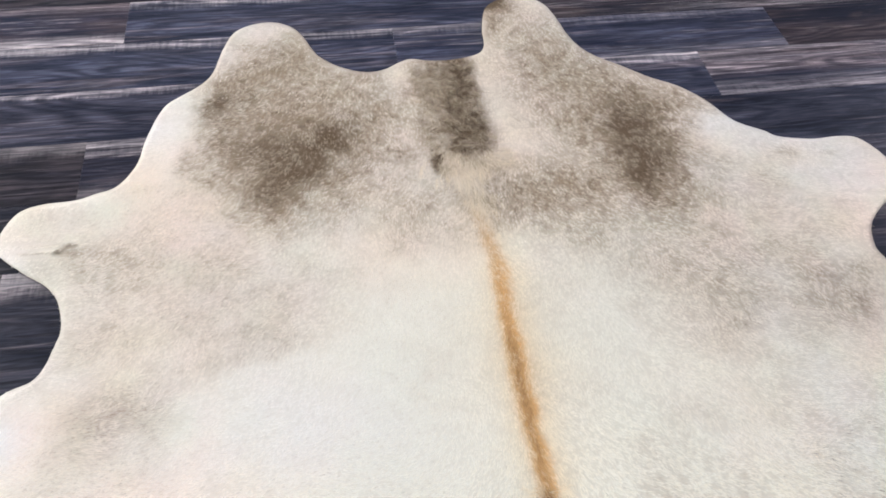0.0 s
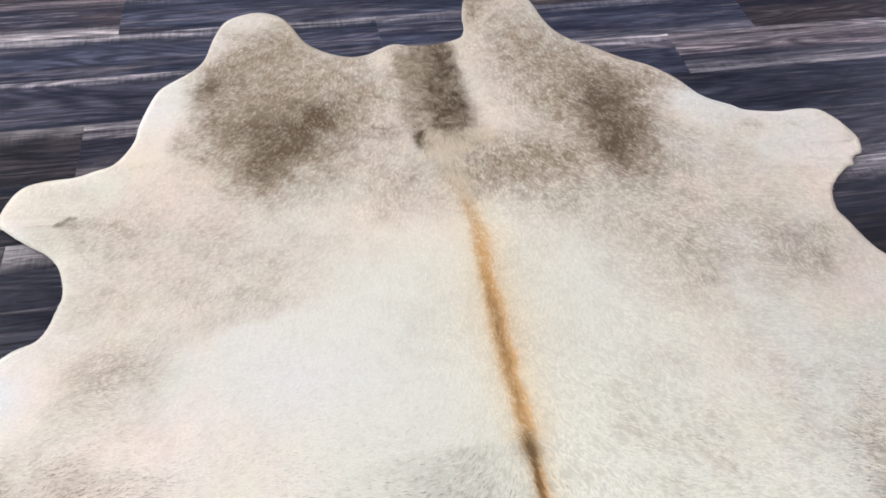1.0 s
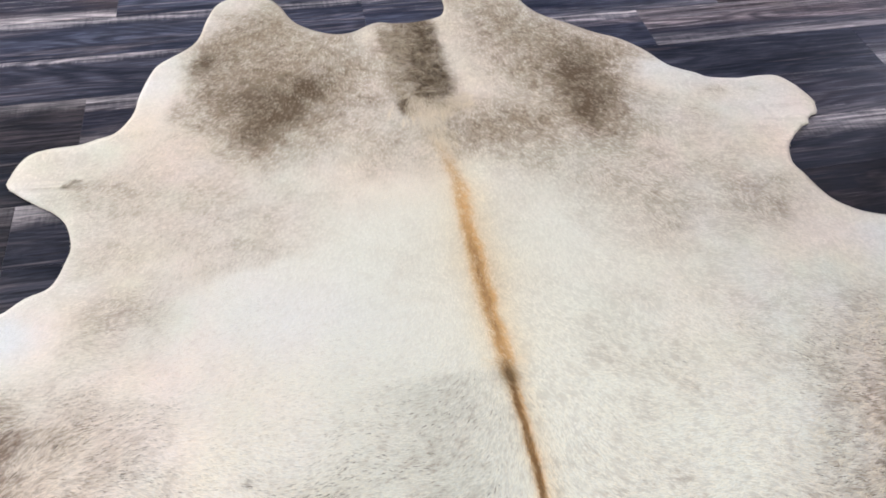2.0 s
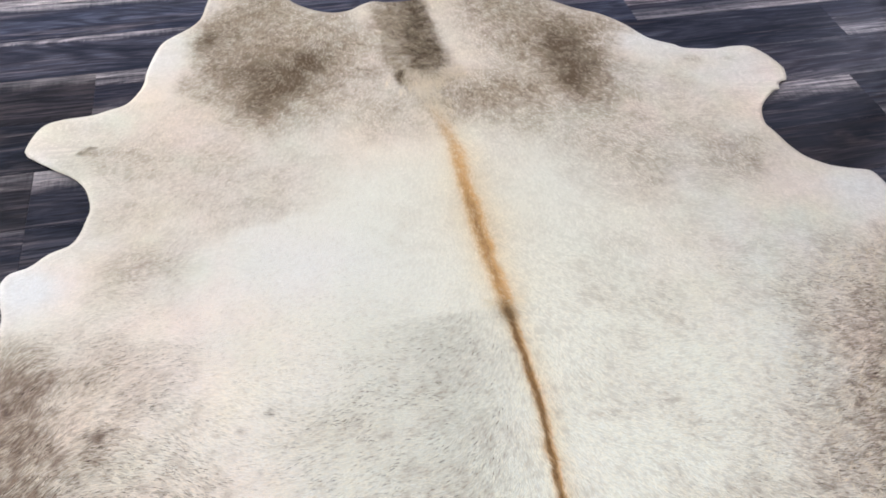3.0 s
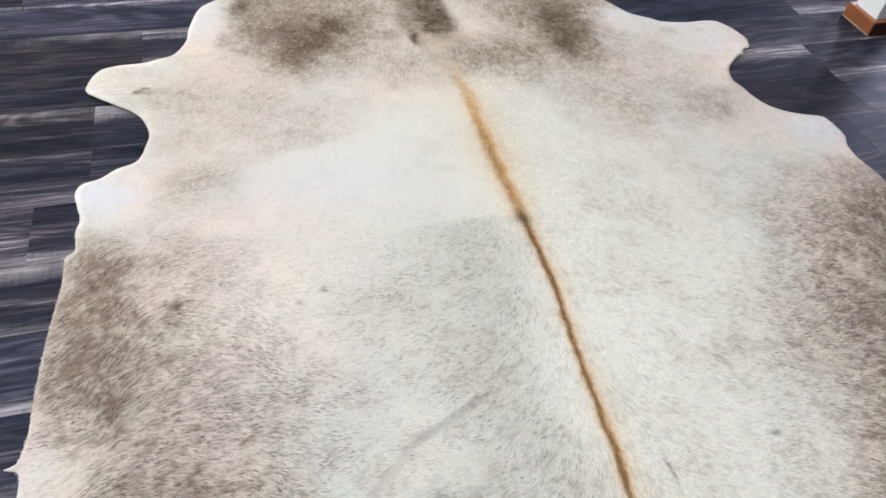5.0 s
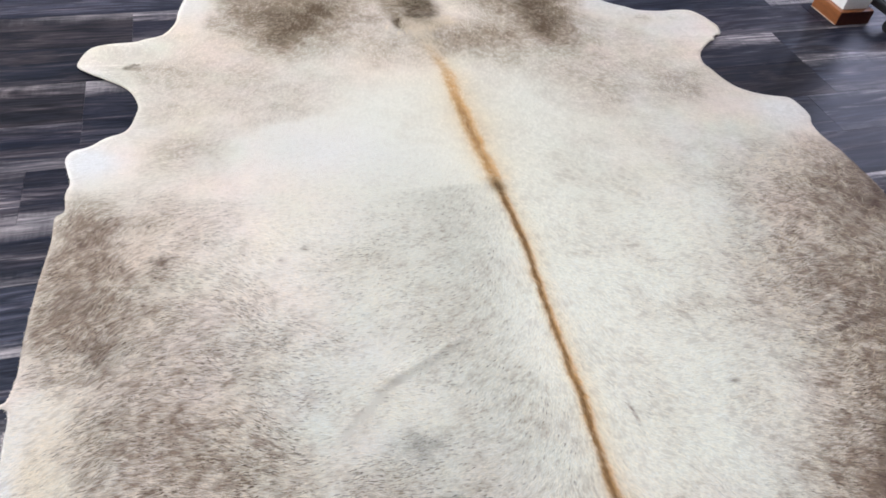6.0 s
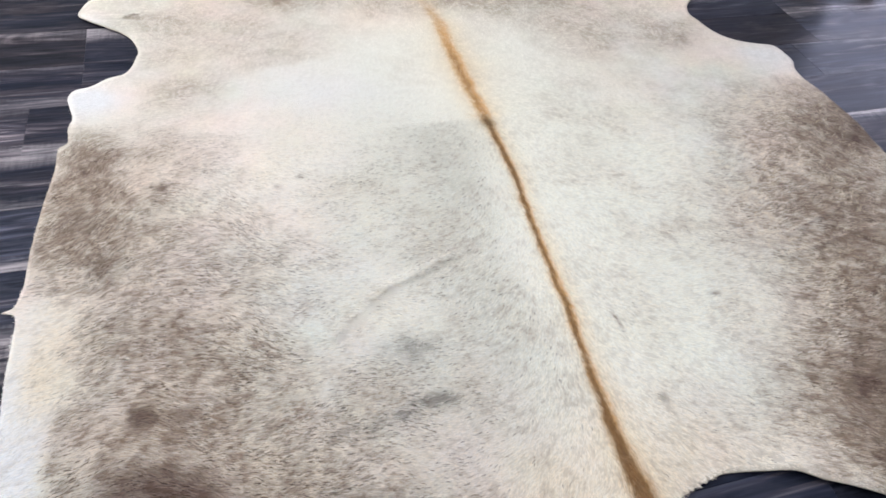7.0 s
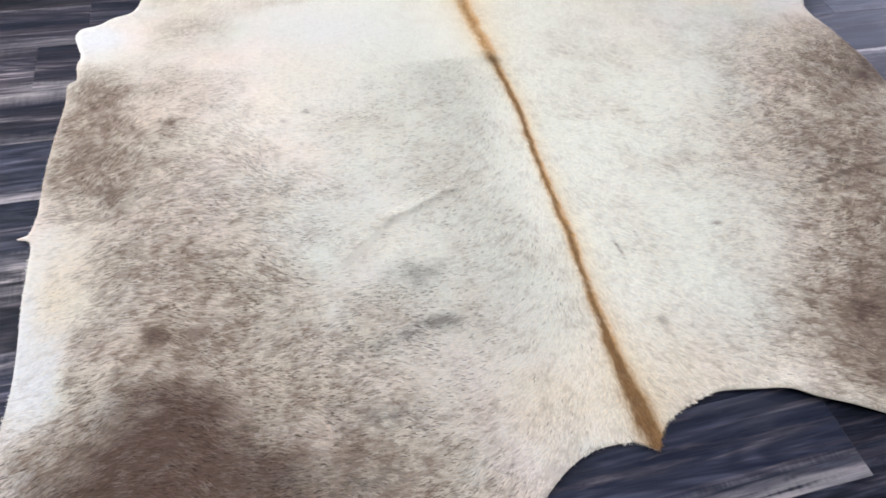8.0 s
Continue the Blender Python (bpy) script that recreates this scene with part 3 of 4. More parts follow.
def patches(x, y, rows):
    out = np.zeros_like(x)
    for cx, cy, rx, ry, s in rows:
        out += s * np.exp(-0.9 * (((x - cx) / rx) ** 2 + ((y - cy) / ry) ** 2))
    return out


def step(lo, hi, v):
    t = np.clip((v - lo) / (hi - lo), 0, 1)
    return t * t * (3 - 2 * t)


SPINE_X, SPINE_Y = np.array([p[0] for p in SPINE][::-1]), np.array([p[1] for p in SPINE][::-1])


def from_spine(x, y):
    return x - np.interp(y, SPINE_Y, SPINE_X)


HAIR_BASE, HAIR_PALE, HAIR_WHITE, HAIR_CREAM = np.array((0.724, 0.662, 0.597)), np.array((0.700, 0.697, 0.632)), np.array((0.72, 0.72, 0.73)), np.array((0.72, 0.60, 0.42))
HAIR_STRAW = np.array((0.68, 0.59, 0.45))
HAIR_TAUPE, HAIR_BROWN, HAIR_GREY = np.array((0.227, 0.171, 0.135)), np.array((0.104, 0.067, 0.055)), np.array((0.49, 0.487, 0.435))
HAIR_DUSK = np.array((0.20, 0.185, 0.168))
HAIR_SAND, HAIR_ORANGE, HAIR_RUST = np.array((0.53, 0.450, 0.368)), np.array((0.59, 0.355, 0.160)), np.array((0.175, 0.096, 0.043))


def coat(x, y, clump):
    """The colour of the coat at (x, y), with brightness added over the rear half; clump: 0 to 1, how dark the tuft
    there is against its neighbours.
    """
    wx, wy = x + 0.05 * (field(x, y, 0.07, 1) - 0.5), y + 0.05 * (field(x, y, 0.07, 2) - 0.5)
    mottle = field(x, y, 0.03, 3, 3)
    taupe = 1.13 * patches(wx, wy, TAUPE_NECK + TAUPE_SHOULDER) + 0.65 * patches(wx, wy, TAUPE_BELLY) + patches(x, y, TAUPE_FEET) + 1.0 * patches(wx, wy, TAUPE_RUMP) + 0.6 * patches(wx, wy, TAUPE_FLANK) + 1.05 * patches(wx, wy, TAUPE_RIGHT + TAUPE_LEGS)
    grey = 2.05 * patches(wx, wy, GREY) * step(0.012, -0.008, y)
    white, cream = patches(wx, wy, WHITE), patches(wx, wy, CREAM)
    nx, ny = x + 0.4 * (wx - x), y + 0.4 * (wy - y)
    neck = patches(nx, ny, BROWN_MANE)
    brown = 2.3 * patches(wx, wy, BROWN_FRONT_AND_FOLDS) + 1.9 * patches(wx, wy, BROWN_HIND) + 1.8 * patches(x, y, BROWN_SPOTS) + 1.5 * patches(wx, wy, BROWN_RUMP) + 2.7 * neck
    white = white * np.exp(-2.5 * neck)
    taupe = taupe + 1.2 * neck + patches(nx, ny, TAUPE_MANE)
    broad = 0.16 * field(x, y, 0.16, 4, 2) + 0.20 * (field(x, y, 0.055, 7, 2) - 0.5)
    taupe = np.clip((taupe + broad - 0.06) * (0.45 + 1.1 * mottle) - 0.7 * white, 0, 4)
    taupe = 1 - np.exp(-1.35 * taupe)
    sand = 0.9 * taupe ** 0.8
    taupe = taupe ** 1.25
    fleck = 0.7 * taupe ** 2 * step(0.55, 0.72, field(x, y, 0.020, 4, 4)) * (0.3 + 1.4 * clump)
    taupe = np.clip(taupe + (clump - 0.5) * (0.24 + (2.05 + 0.75 * step(0.2, -0.2, y)) * taupe * (1.15 - taupe)) * np.exp(-0.8 * brown * step(0.3, -0.2, y)) - 0.10 * taupe + (0.12 + 0.36 * step(0.30, -0.30, y)) * np.clip(clump - 0.62, 0, 1), 0, 1)
    brown = 1 - np.exp(-1.0 * np.clip(brown * (0.4 + 1.2 * mottle) + fleck, 0, 4))
    under = 0.75 * brown
    brown = np.clip(brown + (clump - 0.5) * (1.3 - 0.7 * step(0.3, -0.2, y)) * brown, 0, 1)
    grey = 1 - np.exp(-grey)
    dash = 0.55 * grey * step(0.55, 0.95, clump)
    grey = np.clip(grey * (0.3 + 1.2 * clump), 0, 1)
    off = from_spine(x + 0.008 * (field(x, y, 0.03, 5, 3) - 0.5), y)
    wide = np.interp(y, [-0.93, -0.80, -0.70, -0.05, 0.05, 0.30, 0.52, 0.58], [0.018, 0.014, 0.0085, 0.0078, 0.0140, 0.0160, 0.014, 0.004]) * (0.75 + 0.5 * field(x, y, 0.06, 8, 2))
    strength = np.interp(y, [-0.93, 0.28, 0.40, 0.50, 0.60], [1.0, 1.0, 0.75, 0.40, 0.0])
    stripe = np.exp(-np.abs(off / wide) ** 2.6) * strength * (0.55 + 0.8 * clump)
    core = np.exp(-((off + 0.15 * wide) / (np.interp(y, [-0.85, -0.65], [0.8, 0.55]) * wide)) ** 2) * np.interp(y, [-0.93, -0.70, -0.40, -0.20, -0.02, 0.03, 0.25, 0.35], [2.0, 1.4, 1.0, 1.5, 1.5, 0.65, 0.45, 0.1]) * (0.4 + 0.9 * field(x, y, 0.10, 6)) * (0.6 + 0.8 * clump)
    halo = 0.55 * np.exp(-((off - 0.005) / (wide * 2.7)) ** 2) * strength
    nick = np.exp(-((x - 0.0505 + 0.1 * (y + 0.569)) / 0.0028) ** 2 - ((y + 0.569) / 0.017) ** 2)
    knot = np.exp(-(((x - 0.001) / 0.013) ** 2 + ((y + 0.012) / 0.024) ** 2))
    pale = np.clip(patches(wx, wy, PALE), 0, 1)
    fore = step(0.1, 0.5, y)[:, None]
    taupe_hair = HAIR_TAUPE + fore * np.array((0.004, 0.005, -0.012))
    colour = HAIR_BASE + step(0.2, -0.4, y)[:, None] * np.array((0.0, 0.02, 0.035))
    blush = (field(x, y, 0.13, 2, 3) - 0.5)[:, None]
    colour = colour * (1 + (blush - 0.04) * np.array((0.20, 0.0, -0.10)) + (field(x, y, 0.07, 8, 3) - 0.5)[:, None] * np.array((-0.06, 0.03, -0.08)))
    # the pale hair gets extra brightness to the rear, light put into its colour
    for amount, tint in ((pale * 0.9, HAIR_PALE + step(0.1, -0.35, y)[:, None] * 0.045), (np.clip(white, 0, 1), HAIR_WHITE), (np.clip(cream * 0.7 + halo, 0, 1), HAIR_CREAM), (np.clip(patches(wx, wy, TAN), 0, 0.8) * (0.4 + 0.8 * clump), HAIR_STRAW), (grey, HAIR_GREY), (dash, HAIR_TAUPE * 1.3), (sand, HAIR_SAND), (taupe, taupe_hair), (under, taupe_hair), (brown * 0.97, HAIR_BROWN + fore * np.array((-0.004, 0.003, -0.010))), (np.clip(patches(nx, ny, DUSK) * (0.25 + 1.3 * clump), 0, 0.85), HAIR_DUSK), (np.clip(stripe * 1.1, 0, 1), HAIR_ORANGE), (np.clip(core, 0, 0.9), HAIR_RUST), (knot * 0.9, np.array((0.13, 0.088, 0.048))), (nick * 0.9, HAIR_BROWN * 1.5)):
        colour = colour + (tint - colour) * amount[:, None]
    # rear half brightened in colour to balance light and exposure
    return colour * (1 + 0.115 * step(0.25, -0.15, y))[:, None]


def rise(x, y):
    """The height of the hide's upper side: nearly flat, a little wavy, curled up at some edges, with a few creases."""
    z = 0.0042 + 0.004 * (field(x, y, 0.30, 7, 1) - 0.2).clip(0) + 0.0008 * field(x, y, 0.06, 8, 1)
    for cx, cy, r, h in LIFTS:
        z = z + h * np.exp(-((x - cx) ** 2 + (y - cy) ** 2) / r ** 2)
    for (ax, ay), (bx, by), w, h in CREASES:
        dx, dy = bx - ax, by - ay
        t = np.clip(((x - ax) * dx + (y - ay) * dy) / (dx * dx + dy * dy), 0, 1)
        z = z + h * np.exp(-((x - ax - t * dx) ** 2 + (y - ay - t * dy) ** 2) / w ** 2)
    return z


def inside_depth(loop, cell=0.003, rounds=12):
    """A raster of the hide: how many cells each cell lies inside the edge."""
    x0, y0 = loop.min(0) - 0.03
    nx, ny = (np.ptp(loop, axis=0) / cell + 20).astype(int)
    mask = np.zeros((nx, ny), bool)
    ax, ay = loop[:, 0], loop[:, 1]
    bx, by = np.roll(ax, -1), np.roll(ay, -1)
    ys = y0 + (np.arange(ny) + 0.5) * cell
    for i in range(nx):
        x = x0 + (i + 0.5) * cell
        cut = (ax > x) != (bx > x)
        cross = np.sort(ay[cut] + (x - ax[cut]) * (by[cut] - ay[cut]) / (bx[cut] - ax[cut]))
        mask[i] = np.searchsorted(cross, ys) % 2 == 1
    depth, inner = mask.astype(int), mask
    for _ in range(rounds):
        inner = inner & np.roll(inner, 1, 0) & np.roll(inner, -1, 0) & np.roll(inner, 1, 1) & np.roll(inner, -1, 1)
        depth += inner
    return lambda x, y: depth[np.clip(((x - x0) / cell).astype(int), 0, nx - 1), np.clip(((y - y0) / cell).astype(int), 0, ny - 1)]


def paint(mesh, colours):
    layer = mesh.attributes.new("coat", "FLOAT_COLOR", "POINT")
    layer.data.foreach_set("color", np.c_[colours, np.ones(len(colours))].astype(np.float32).ravel())


def strands(name, x, y, length, width, lean, swirl, parent, label, straw=0.0, ruffle=0.6, dark_tips=None):
    """Short tapered hairs rooted at (x, y), three triangles each."""
    n = len(x)
    rng = np.random.RandomState(n % 9973)
    lock = tufts(x, y)
    clump = np.clip(0.5 + 1.05 * (lock - 0.55) + 0.3 * (rng.rand(n) - 0.5) + 0.4 * step(0.68, 0.9, lock), 0, 1)
    if dark_tips is not None:
        clump = 0.6 + 0.35 * dark_tips
    angle = swirl + ruffle * (rng.rand(n) - 0.5)
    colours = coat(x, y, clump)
    if dark_tips is not None:
        colours = colours * (1 - 0.54 * dark_tips * (0.30 + 0.70 * step(0.05, 0.32, 1 - colours[:, 1] / 0.70)))[:, None]
    colours = colours + np.clip(straw * (0.4 + 1.2 * rng.rand(n)), 0, 1)[:, None] * (HAIR_STRAW * (0.8 + 0.45 * rng.rand(n))[:, None] - colours)
    back = step(0.25, -0.35, y)
    dark = (1 - colours[:, 1] / 0.66).clip(0, 1)
    shade = 0.03 + 0.04 * back + 0.30 * (1 - colours[:, 1] / 0.75).clip(0, 1)
    colours = colours * (1 + shade * 2 * (rng.rand(n) - 0.5))[:, None] * (1 + (0.03 + 0.06 * back)[:, None] * (rng.rand(n)[:, None] - 0.5) * np.array((1.0, 0.0, -1.4)))
    length = length * (0.7 + 0.6 * rng.rand(n))
    lean = lean * (0.70 + 0.30 * back) * (0.75 + 0.5 * rng.rand(n)) + (0.03 + back * (0.08 + 0.20 * dark)) * (0.5 - lock)
    lean = np.clip(lean, 0.02, 0.48)
    fx, fy = np.cos(angle), np.sin(angle)
    sx, sy = -fy * width / 2, fx * width / 2
    z = rise(x, y) - 0.0004 + (0.0002 + back * (0.0003 + 0.0008 * dark)) * (1 - lock)
    bend = angle + 0.55 * (rng.rand(n) - 0.5)
    mx, my, mz = x + fx * length * 0.5 * np.cos(lean), y + fy * length * 0.5 * np.cos(lean), z + 0.5 * length * np.sin(lean)
    tx, ty, tz = mx + np.cos(bend) * length * 0.5, my + np.sin(bend) * length * 0.5, mz + 0.12 * length * np.sin(lean)
    verts = np.stack([np.c_[x - sx, y - sy, z], np.c_[x + sx, y + sy, z], np.c_[mx + sx, my + sy, mz], np.c_[mx - sx, my - sy, mz], np.c_[tx, ty, tz]], 1).reshape(-1, 3)
    base = (np.arange(n) * 5)[:, None]
    loops = np.c_[base + [0, 1, 2, 3], base + [3, 2, 4]].ravel()
    mesh = bpy.data.meshes.new(name)
    mesh.vertices.add(n * 5)
    mesh.vertices.foreach_set("co", verts.astype(np.float32).ravel())
    mesh.loops.add(n * 7)
    mesh.loops.foreach_set("vertex_index", loops.astype(np.int32))
    mesh.polygons.add(n * 2)
    mesh.polygons.foreach_set("loop_start", (np.arange(n)[:, None] * 7 + [0, 4]).ravel().astype(np.int32))
    mesh.update(calc_edges=True)
    paint(mesh, np.repeat(colours, 5, 0))
    mesh.materials.append(FUR)
    ob = new(name, mesh)
    ob.parent = parent
    return tagged(ob, label, kind="stuff")


def locks(rng, x, y, way, each, long):
    """Roots, directions and lengths of small locks of hair that lie together."""
    x, y = np.repeat(x, each) + 0.0022 * rng.randn(len(x) * each), np.repeat(y, each) + 0.0022 * rng.randn(len(y) * each)
    size = np.repeat(long * rng.uniform(0.6, 1.25, len(way)), each)
    return x, y, np.repeat(way, each) + 0.10 * rng.randn(len(x)), size


def build_cowhide():
    rug = tagged(new("cowhide_rug"), "cream and taupe cowhide rug with an orange spine stripe", "rug")
    loop = smooth_loop(NECK_RIGHT + NECK_LEFT + FORELEG_LEFT + BELLY_LEFT + HINDLEG_LEFT + TAIL + HINDLEG_RIGHT + BELLY_RIGHT + FORELEG_RIGHT)
    depth = inside_depth(loop)
    # the skin: a thin sheet, triangulated inside its edge
    from mathutils import geometry
    gx, gy = np.meshgrid(np.arange(-1.0, 0.95, 0.008), np.arange(-1.2, 1.25, 0.008))
    gx, gy = gx.ravel() + 0.003 * np.sin(gy.ravel() * 900), gy.ravel()
    keep = depth(gx, gy) >= 3
    points = [Vector(p) for p in loop] + [Vector(p) for p in np.c_[gx[keep], gy[keep]]]
    n = len(loop)
    flat, _, faces, *_ = geometry.delaunay_2d_cdt(points, [(i, (i + 1) % n) for i in range(n)], [], 1, 1e-6)
    flat = np.array([tuple(v) for v in flat])
    top = rise(flat[:, 0], flat[:, 1])
    bm = bmesh.new()
    upper = [bm.verts.new((x, y, z)) for (x, y), z in zip(flat, top)]
    lower = [bm.verts.new((x, y, max(0.0006, z - 0.0026))) for (x, y), z in zip(flat, top)]
    ends = {}
    for f in faces:
        bm.faces.new([upper[i] for i in f])
        bm.faces.new([lower[i] for i in reversed(f)]).material_index = 1
        for a, b in zip(f, f[1:] + f[:1]):
            ends[(a, b)] = ends.get((a, b), 0) + 1
    for a, b in [e for e in ends if (e[1], e[0]) not in ends]:
        bm.faces.new([upper[b], upper[a], lower[a], lower[b]]).material_index = 1
    bmesh.ops.recalc_face_normals(bm, faces=bm.faces)
    skin = part("skin", bm, SKIN, rug, "thin pale leather hide", True)
    skin.data.materials.append(LEATHER)
    # skin colour darkened to stand in for shade between the hairs
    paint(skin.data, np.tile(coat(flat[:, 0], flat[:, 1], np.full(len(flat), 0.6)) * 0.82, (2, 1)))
    # the hair, combed from the head to the tail and out from the spine
    rng = np.random.RandomState(3)
    many = 1150000
    x, y = rng.uniform(-1.0, 0.92, many), rng.uniform(-1.18, 1.21, many)
    near = depth(x, y)
    keep = near >= 1
    x, y, near = x[keep], y[keep], near[keep]
    off = from_spine(x, y)
    swirl = flow(x, y)
    mane = (np.abs(x + 0.018) < 0.062) & (y > 0.70 + 0.05 * (rng.rand(len(x)) - 0.5))
    stripe = (np.abs(off) < 0.022) & (y < 0.64)
    swirl = np.where(mane, swirl + 2.0 * (field(x, y, 0.03, 2, 2) - 0.5), swirl)
    length = 0.0066 + 0.0008 * step(0.2, -0.2, y) + 0.002 * step(0.3, 0.7, np.abs(off)) * step(0.2, -0.4, y)
    length = length * np.clip(near / 5.0, 0.28, 1.0)
    length = length + 0.005 * rng.rand(len(x)) * step(-0.80, -0.86, y) * step(0.16, 0.08, np.abs(x + 0.06)) * (near < 5) + 0.012 * np.exp(-((x - 0.03) / 0.05) ** 2 - ((y - 0.64) / 0.04) ** 2)
    rest = ~(mane | stripe)
    strands("coat_hair", x[rest], y[rest], length[rest], 0.0008, 0.26, swirl[rest], rug, "short mottled cream and taupe cow hair")
    # single darker hairs that lie over the coat, thickest on the flanks and the rump
    n = 190000
    dx, dy = rng.uniform(-0.9, 0.88, n), rng.uniform(-1.1, 1.15, n)
    aside, rear = np.abs(from_spine(dx, dy)), step(0.35, -0.15, dy)
    thick = (0.40 + 0.60 * rear) * np.where(rear < 0.3, 1, 0.12 + 0.88 * step(0.12, 0.42, np.where(dx < 0, aside, aside - 0.18))) * step(0.27, 0.66, field(dx, dy, 0.035, 4, 3))
    # none on the high folds, which makes the ridges look lit
    keep = (depth(dx, dy) >= 5) & (rng.rand(n) < thick) & (aside > 0.03) & ~((np.abs(dx + 0.018) < 0.07) & (dy > 0.4)) & (rise(dx, dy) < 0.0115)
    dx, dy, rear, thick = dx[keep], dy[keep], rear[keep], thick[keep]
    strands("dark_hair", dx, dy, 0.0055 + 0.0045 * rear, 0.0008 + 0.0007 * rear, 0.20, flow(dx, dy), rug, "scattered darker hairs lying over the coat", 0.0, 0.5, rng.uniform(0.2, 1.0, len(dx)) * (0.6 + 0.4 * rear))
    # long pale curls over the dark flanks
    n = 2200
    cx, cy = rng.uniform(0.40, 0.86, n), rng.uniform(-0.62, 0.02, n)
    keep = (depth(cx, cy) >= 8) & (rng.rand(n) < step(0.40, 0.66, field(cx, cy, 0.08, 5, 2)))
    cx, cy = cx[keep], cy[keep]
    curl = rng.uniform(0.25, 0.6, len(cx))
    cx, cy, way, curl_long = locks(rng, cx, cy, flow(cx, cy) + 1.1 * rng.randn(len(cx)), 3, 0.017)
    strands("curled_hair", cx, cy, curl_long, 0.0009, 0.26, way, rug, "loose pale curls over the dark flank", np.repeat(curl, 3), 0.5)
    strands("mane_hair", x[mane], y[mane], length[mane] * 2.6, 0.0009, 0.42, swirl[mane], rug, "tousled dark olive-brown hair of the neck", 0.0, 1.2)
    # long tan locks over the mane
    n = 420
    cx, cy = rng.uniform(-0.075, 0.045, n), rng.uniform(0.69, 0.955, n)
    cx = cx + 0.35 * (0.9 - cy) * 0.1
    way = -math.pi / 2 + 3.4 * (field(cx, cy, 0.05, 3, 2) - 0.5) + 0.7 * rng.randn(n)
    cx, cy, way, mane_long = locks(rng, cx, cy, way, 9, 0.024)
    strands("mane_lock", cx, cy, mane_long, 0.0009, 0.45, way, rug, "tan strands in the dark mane", np.repeat(rng.uniform(0.0, 0.42, n), 9), 0.3)
    # the straw-coloured cowlick where the mane ends, falling towards the tail and fanning to one side
    t = rng.rand(170) ** 1.3
    cx, cy = -0.035 + 0.10 * t + 0.010 * rng.randn(len(t)), 0.682 - 0.012 * t + 0.010 * rng.randn(len(t))
    way = -math.pi / 2 - 0.15 + 1.35 * step(0.15, 1.0, t) + 0.28 * rng.randn(len(t))
    down = rng.rand(330) ** 1.7
    cx = np.concatenate((cx, np.interp(0.675 - 0.21 * down, SPINE_Y, SPINE_X) + 0.010 + (0.024 - 0.017 * down) * rng.randn(len(down))))
    cy, way = np.concatenate((cy, 0.675 - 0.21 * down)), np.concatenate((way, -math.pi / 2 + 0.04 + 0.22 * rng.randn(len(down))))
    tint = np.repeat(rng.uniform(0.05, 0.6, len(cx)) * step(0.40, 0.58, cy), 10)
    cx, cy, way, lick_long = locks(rng, cx, cy, way, 10, 0.034)
    lick_long = lick_long * (0.35 + 0.65 * step(0.44, 0.62, cy))
    strands("cowlick_hair", cx, cy, lick_long, 0.0009, 0.25, way, rug, "long straw-coloured locks below the mane", tint, 0.25)
    # pale hairs that part across the spine at the whorl
    cx, cy = rng.uniform(-0.03, 0.03, 40), 0.012 + 0.004 * rng.randn(40)
    way = np.where(cx < 0, math.pi, 0.0) + 0.25 * rng.randn(40)
    cx, cy, way, whorl_long = locks(rng, cx, cy, way, 5, 0.011)
    strands("whorl_hair", cx, cy, whorl_long, 0.0007, 0.3, way, rug, "pale hairs parting across the spine stripe", 0.35, 0.3)
    strands("spine_hair", x[stripe], y[stripe], length[stripe] * 1.3, 0.0008, 0.25, swirl[stripe], rug, "orange-tan stripe of hair down the spine")
    return rug


# ---- things beside the rug ----
def build_post():
    post = tagged(new("furniture_leg"), "white square furniture leg on an orange wooden foot block", "furniture leg")
    part("foot_block", box(bmesh.new(), 1.249, 1.369, 0.523, 0.643, 0.0, 0.042, 0.003), ORANGE_WOOD, post, "orange varnished wooden block")
    part("front_facing", box(bmesh.new(), 1.2495, 1.3685, 0.521, 0.5235, 0.0005, 0.0405, 0.0008), MAHOGANY, post, "dark red-brown stained facing")
    part("worn_edge", box(bmesh.new(), 1.2475, 1.2495, 0.524, 0.642, 0.0004, 0.0026, 0.0004), WORN_WOOD, post, "pale worn lower edge of the block")
    part("upright", box(bmesh.new(), 1.263, 1.355, 0.537, 0.629, 0.042, 0.74, 0.002), WHITE_PAINT, post, "white painted square upright")
    return post


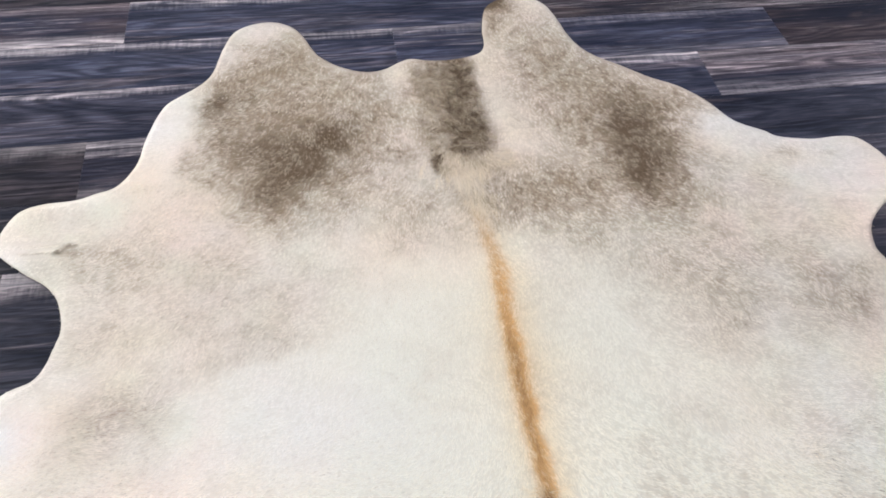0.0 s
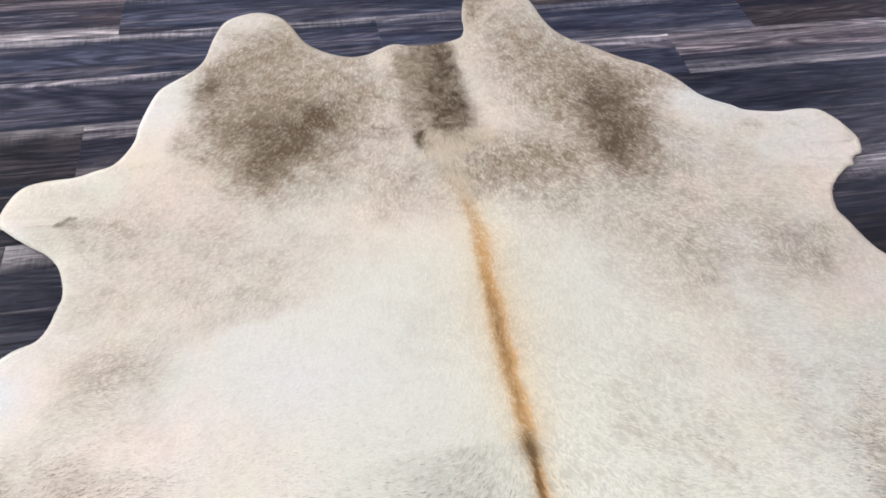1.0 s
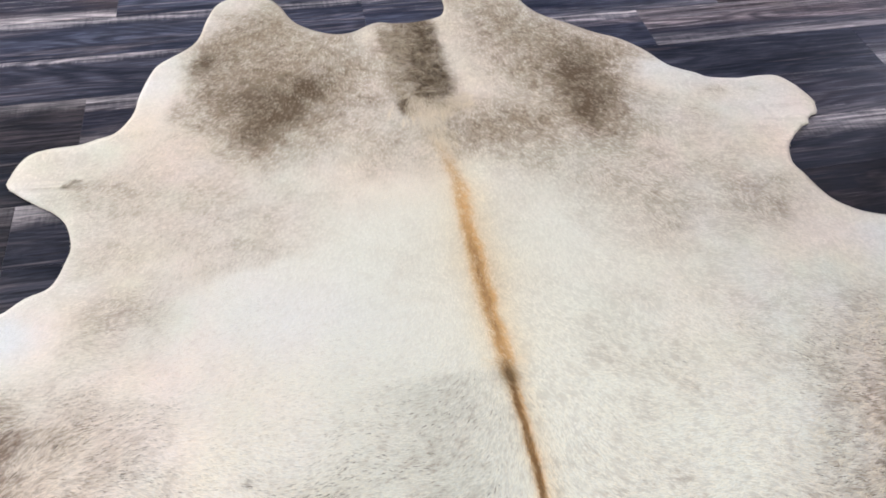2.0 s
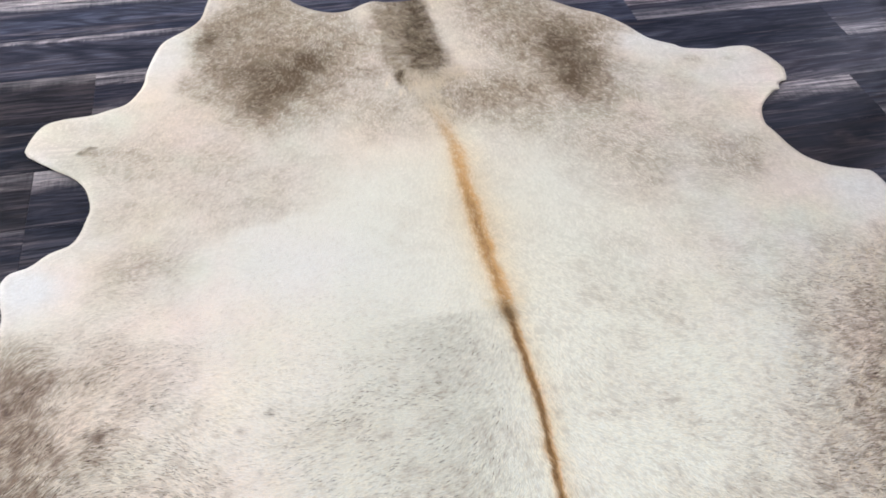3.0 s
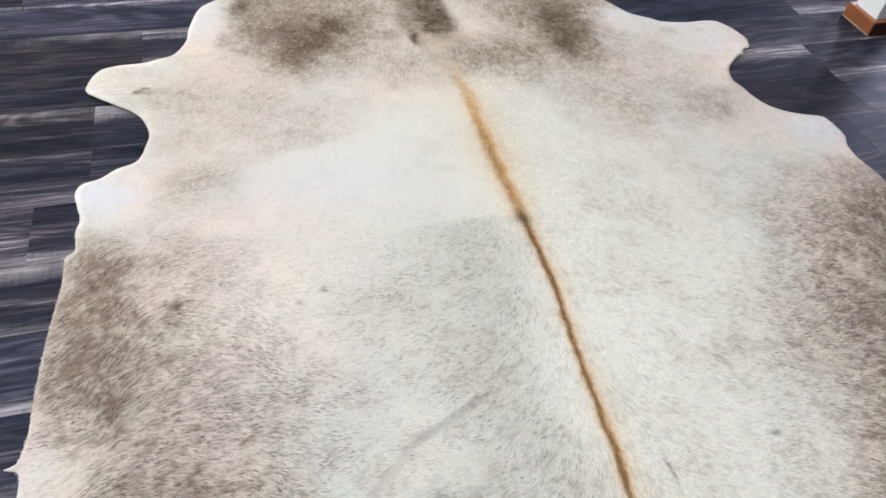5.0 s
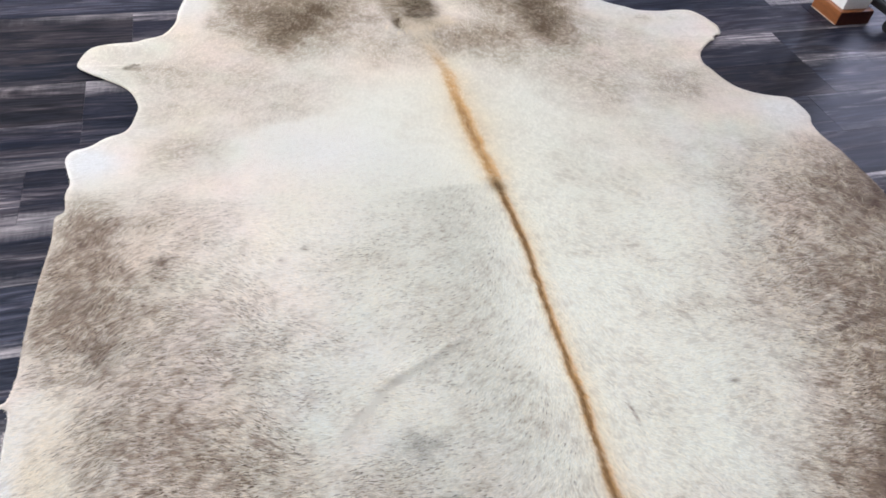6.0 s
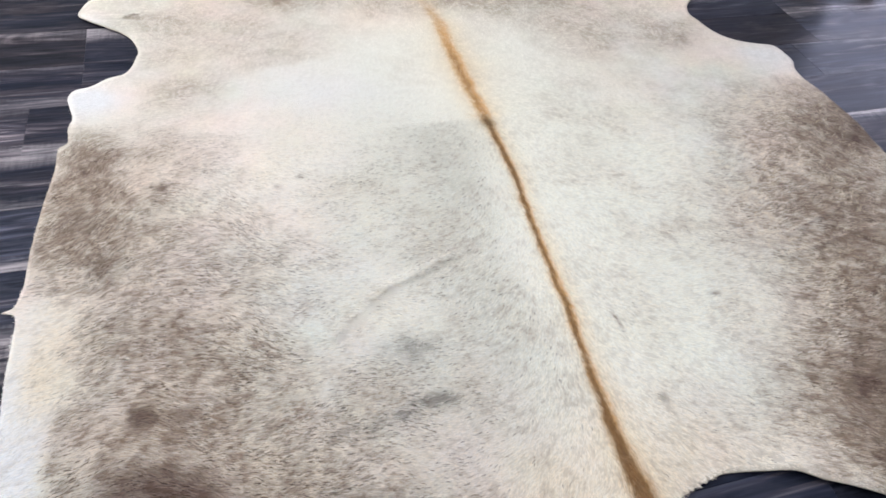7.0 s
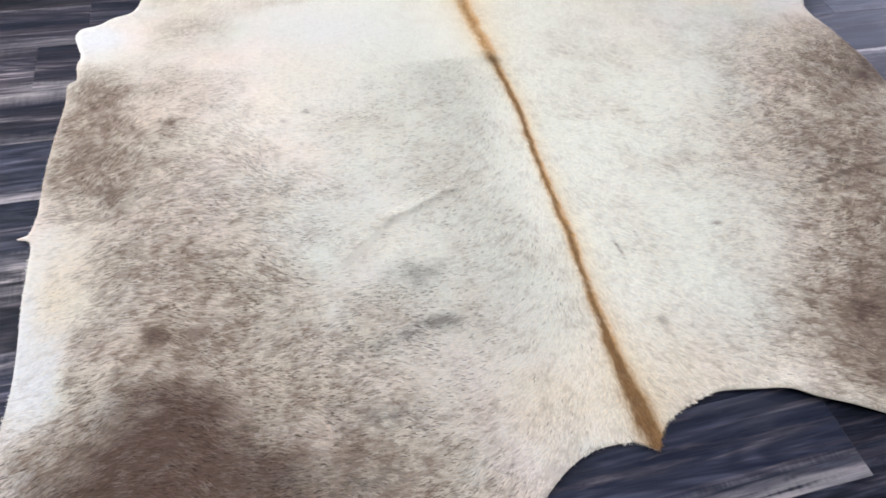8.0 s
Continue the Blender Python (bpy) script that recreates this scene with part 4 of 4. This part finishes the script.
def build_stand():
    """A low rolling base: two foot bars on castors, a cross bar between them and two uprights."""
    stand = tagged(new("rolling_stand"), "black metal rolling stand on castors beside the white leg", "stand")
    near_x, far_x, y0, y1 = 1.402, 2.00, 0.466, 1.06
    for x in (near_x, far_x):
        bar = part("foot_bar", box(bmesh.new(), x - 0.021, x + 0.021, y0 - 0.022, y1 + 0.022, 0.042, 0.068, 0.007), BLACK_PLASTIC, stand)
        for k in (-1, 0, 1):
            part("rib", box(bmesh.new(), x + k * 0.011 - 0.002, x + k * 0.011 + 0.002, y0 - 0.01, y1 + 0.01, 0.066, 0.0715, 0.001), BLACK_PLASTIC, bar)
        for y in (y0, y1):
            part("castor_stem", tube(bmesh.new(), Vector((x, y, 0.024)), Vector((x, y, 0.044)), 0.007, 0.007, 10), METAL, bar)
            for side in (-1, 1):
                part("castor_wheel", tube(bmesh.new(), Vector((x + side * 0.004, y, 0.0205)), Vector((x + side * 0.018, y, 0.0205)), 0.0205, 0.019, 20), BLACK_PLASTIC, bar)
        part("upright", tube(bmesh.new(), Vector((x, 0.80, 0.066)), Vector((x, 0.80, 0.68)), 0.017, 0.017, 14), BLACK_PLASTIC, stand)
    part("cross_bar", tube(bmesh.new(), Vector((near_x, 0.80, 0.62)), Vector((far_x, 0.80, 0.62)), 0.014, 0.014, 12), BLACK_PLASTIC, stand)
    return stand


build_room()
light = build_ceiling_light()
light.matrix_basis = pose(-0.9, 0.9, ROOM["top"])
for x, y in ((1.1, 0.9), (-0.9, -1.0)):
    copy_thing(light, pose(x, y, ROOM["top"]))
build_cowhide()
build_post()
build_stand()


# ---- floor of planks ----
def build_floor():
    r = ROOM
    floor = tagged(part("floor", box(bmesh.new(), r["x0"] - 0.16, r["x1"] + 0.16, r["y0"] - 0.16, r["y1"] + 0.16, -0.05, -0.006), SUBFLOOR), "dark charcoal and navy wood-look planks with pale streaks", "floor", "", "structure")
    l, w, b = PLANK_LONG / 2 - 0.0001, PLANK_WIDE / 2 - 0.0001, 0.0006
    meshes = {}

    def plank_mesh(kind, x0, x1):
        """The mesh of a plank that runs from x0 to x1 about its middle; whole planks of a kind share one."""
        key = (kind, round(x0, 3), round(x1, 3))
        if key not in meshes:
            bm = bmesh.new()
            rings = [[bm.verts.new((x1 - i if sx > 0 else x0 + i, sy * (w - i), z)) for sx, sy in ((-1, -1), (1, -1), (1, 1), (-1, 1))] for i, z in ((0, -0.006), (0, -b * 0.7), (b, 0))]
            for lo, hi in zip(rings, rings[1:]):
                for k in range(4):
                    bm.faces.new([lo[k], lo[(k + 1) % 4], hi[(k + 1) % 4], hi[k]])
            bm.faces.new(rings[-1])
            meshes[key] = bpy.data.meshes.new("plank")
            bm.to_mesh(meshes[key])
            bm.free()
            meshes[key].materials.append(PLANKS[kind])
        return meshes[key]

    turn = Matrix.Rotation(radians(0.5), 4, "Z")
    joints = {0: -0.69, 1: -0.097, 2: 0.593, 3: -0.727, 4: 0.30, 5: -0.823, 6: 0.10, 7: -0.917, 8: 0.45, 9: -0.35, 10: 0.70, 11: 0.05, 12: -0.55, 13: 0.55, 14: 0.225, 15: -0.30}
    seen = {
        (0, -1): "worn", (0, 0): "navy far", (0, 1): "umber lined", (1, -1): "navy far", (1, 0): "navy lined", (1, 1): "umber", (2, -2): "navy edged", (2, -1): "navy far", (2, 0): "weathered", (3, -1): "brown wide", (3, 0): "streaked", (3, 1): "navy", (3, 2): "pale near",
        (4, -2): "dark", (4, 0): "grey", (4, 1): "brown near", (5, -1): "brown wide", (5, 0): "sawn", (5, 1): "sawn", (5, 2): "near", (6, -2): "mottled", (6, 0): "dark", (6, 1): "lined", (7, -1): "grey", (7, 0): "brown near", (7, 1): "dark", (7, 2): "lined",
        (8, -1): "lined", (8, -2): "streaked", (9, -1): "navy near", (10, -2): "navy near", (11, -2): "sawn", (10, -1): "lined", (12, -1): "navy lined", (13, -1): "slate", (13, 0): "slate", (14, -1): "slate near", (14, 0): "navy", (15, 0): "navy", (15, -1): "navy",
    }
    rng = random.Random(5)
    for row in range(-15, 28):
        y = 1.257 - PLANK_WIDE * (row + 0.5)
        start = joints.get(row, rng.uniform(-0.6, 0.4))
        for col in range(-4, 5):
            x = start + (col + 0.5) * PLANK_LONG
            x0, x1 = max(-l, r["x0"] - 0.05 - x), min(l, r["x1"] + 0.05 - x)
            if x1 - x0 < 0.04 or not r["y0"] - 0.1 < y < r["y1"] + 0.1:
                continue
            kind = seen.get((row, col)) or rng.choice(("dark", "dark", "far", "near", "lined", "dark"))
            plank = new("plank", plank_mesh(kind, x0, x1))
            plank.parent = floor
            plank.matrix_basis = turn @ Matrix.Translation((x, y, 0))


build_floor()
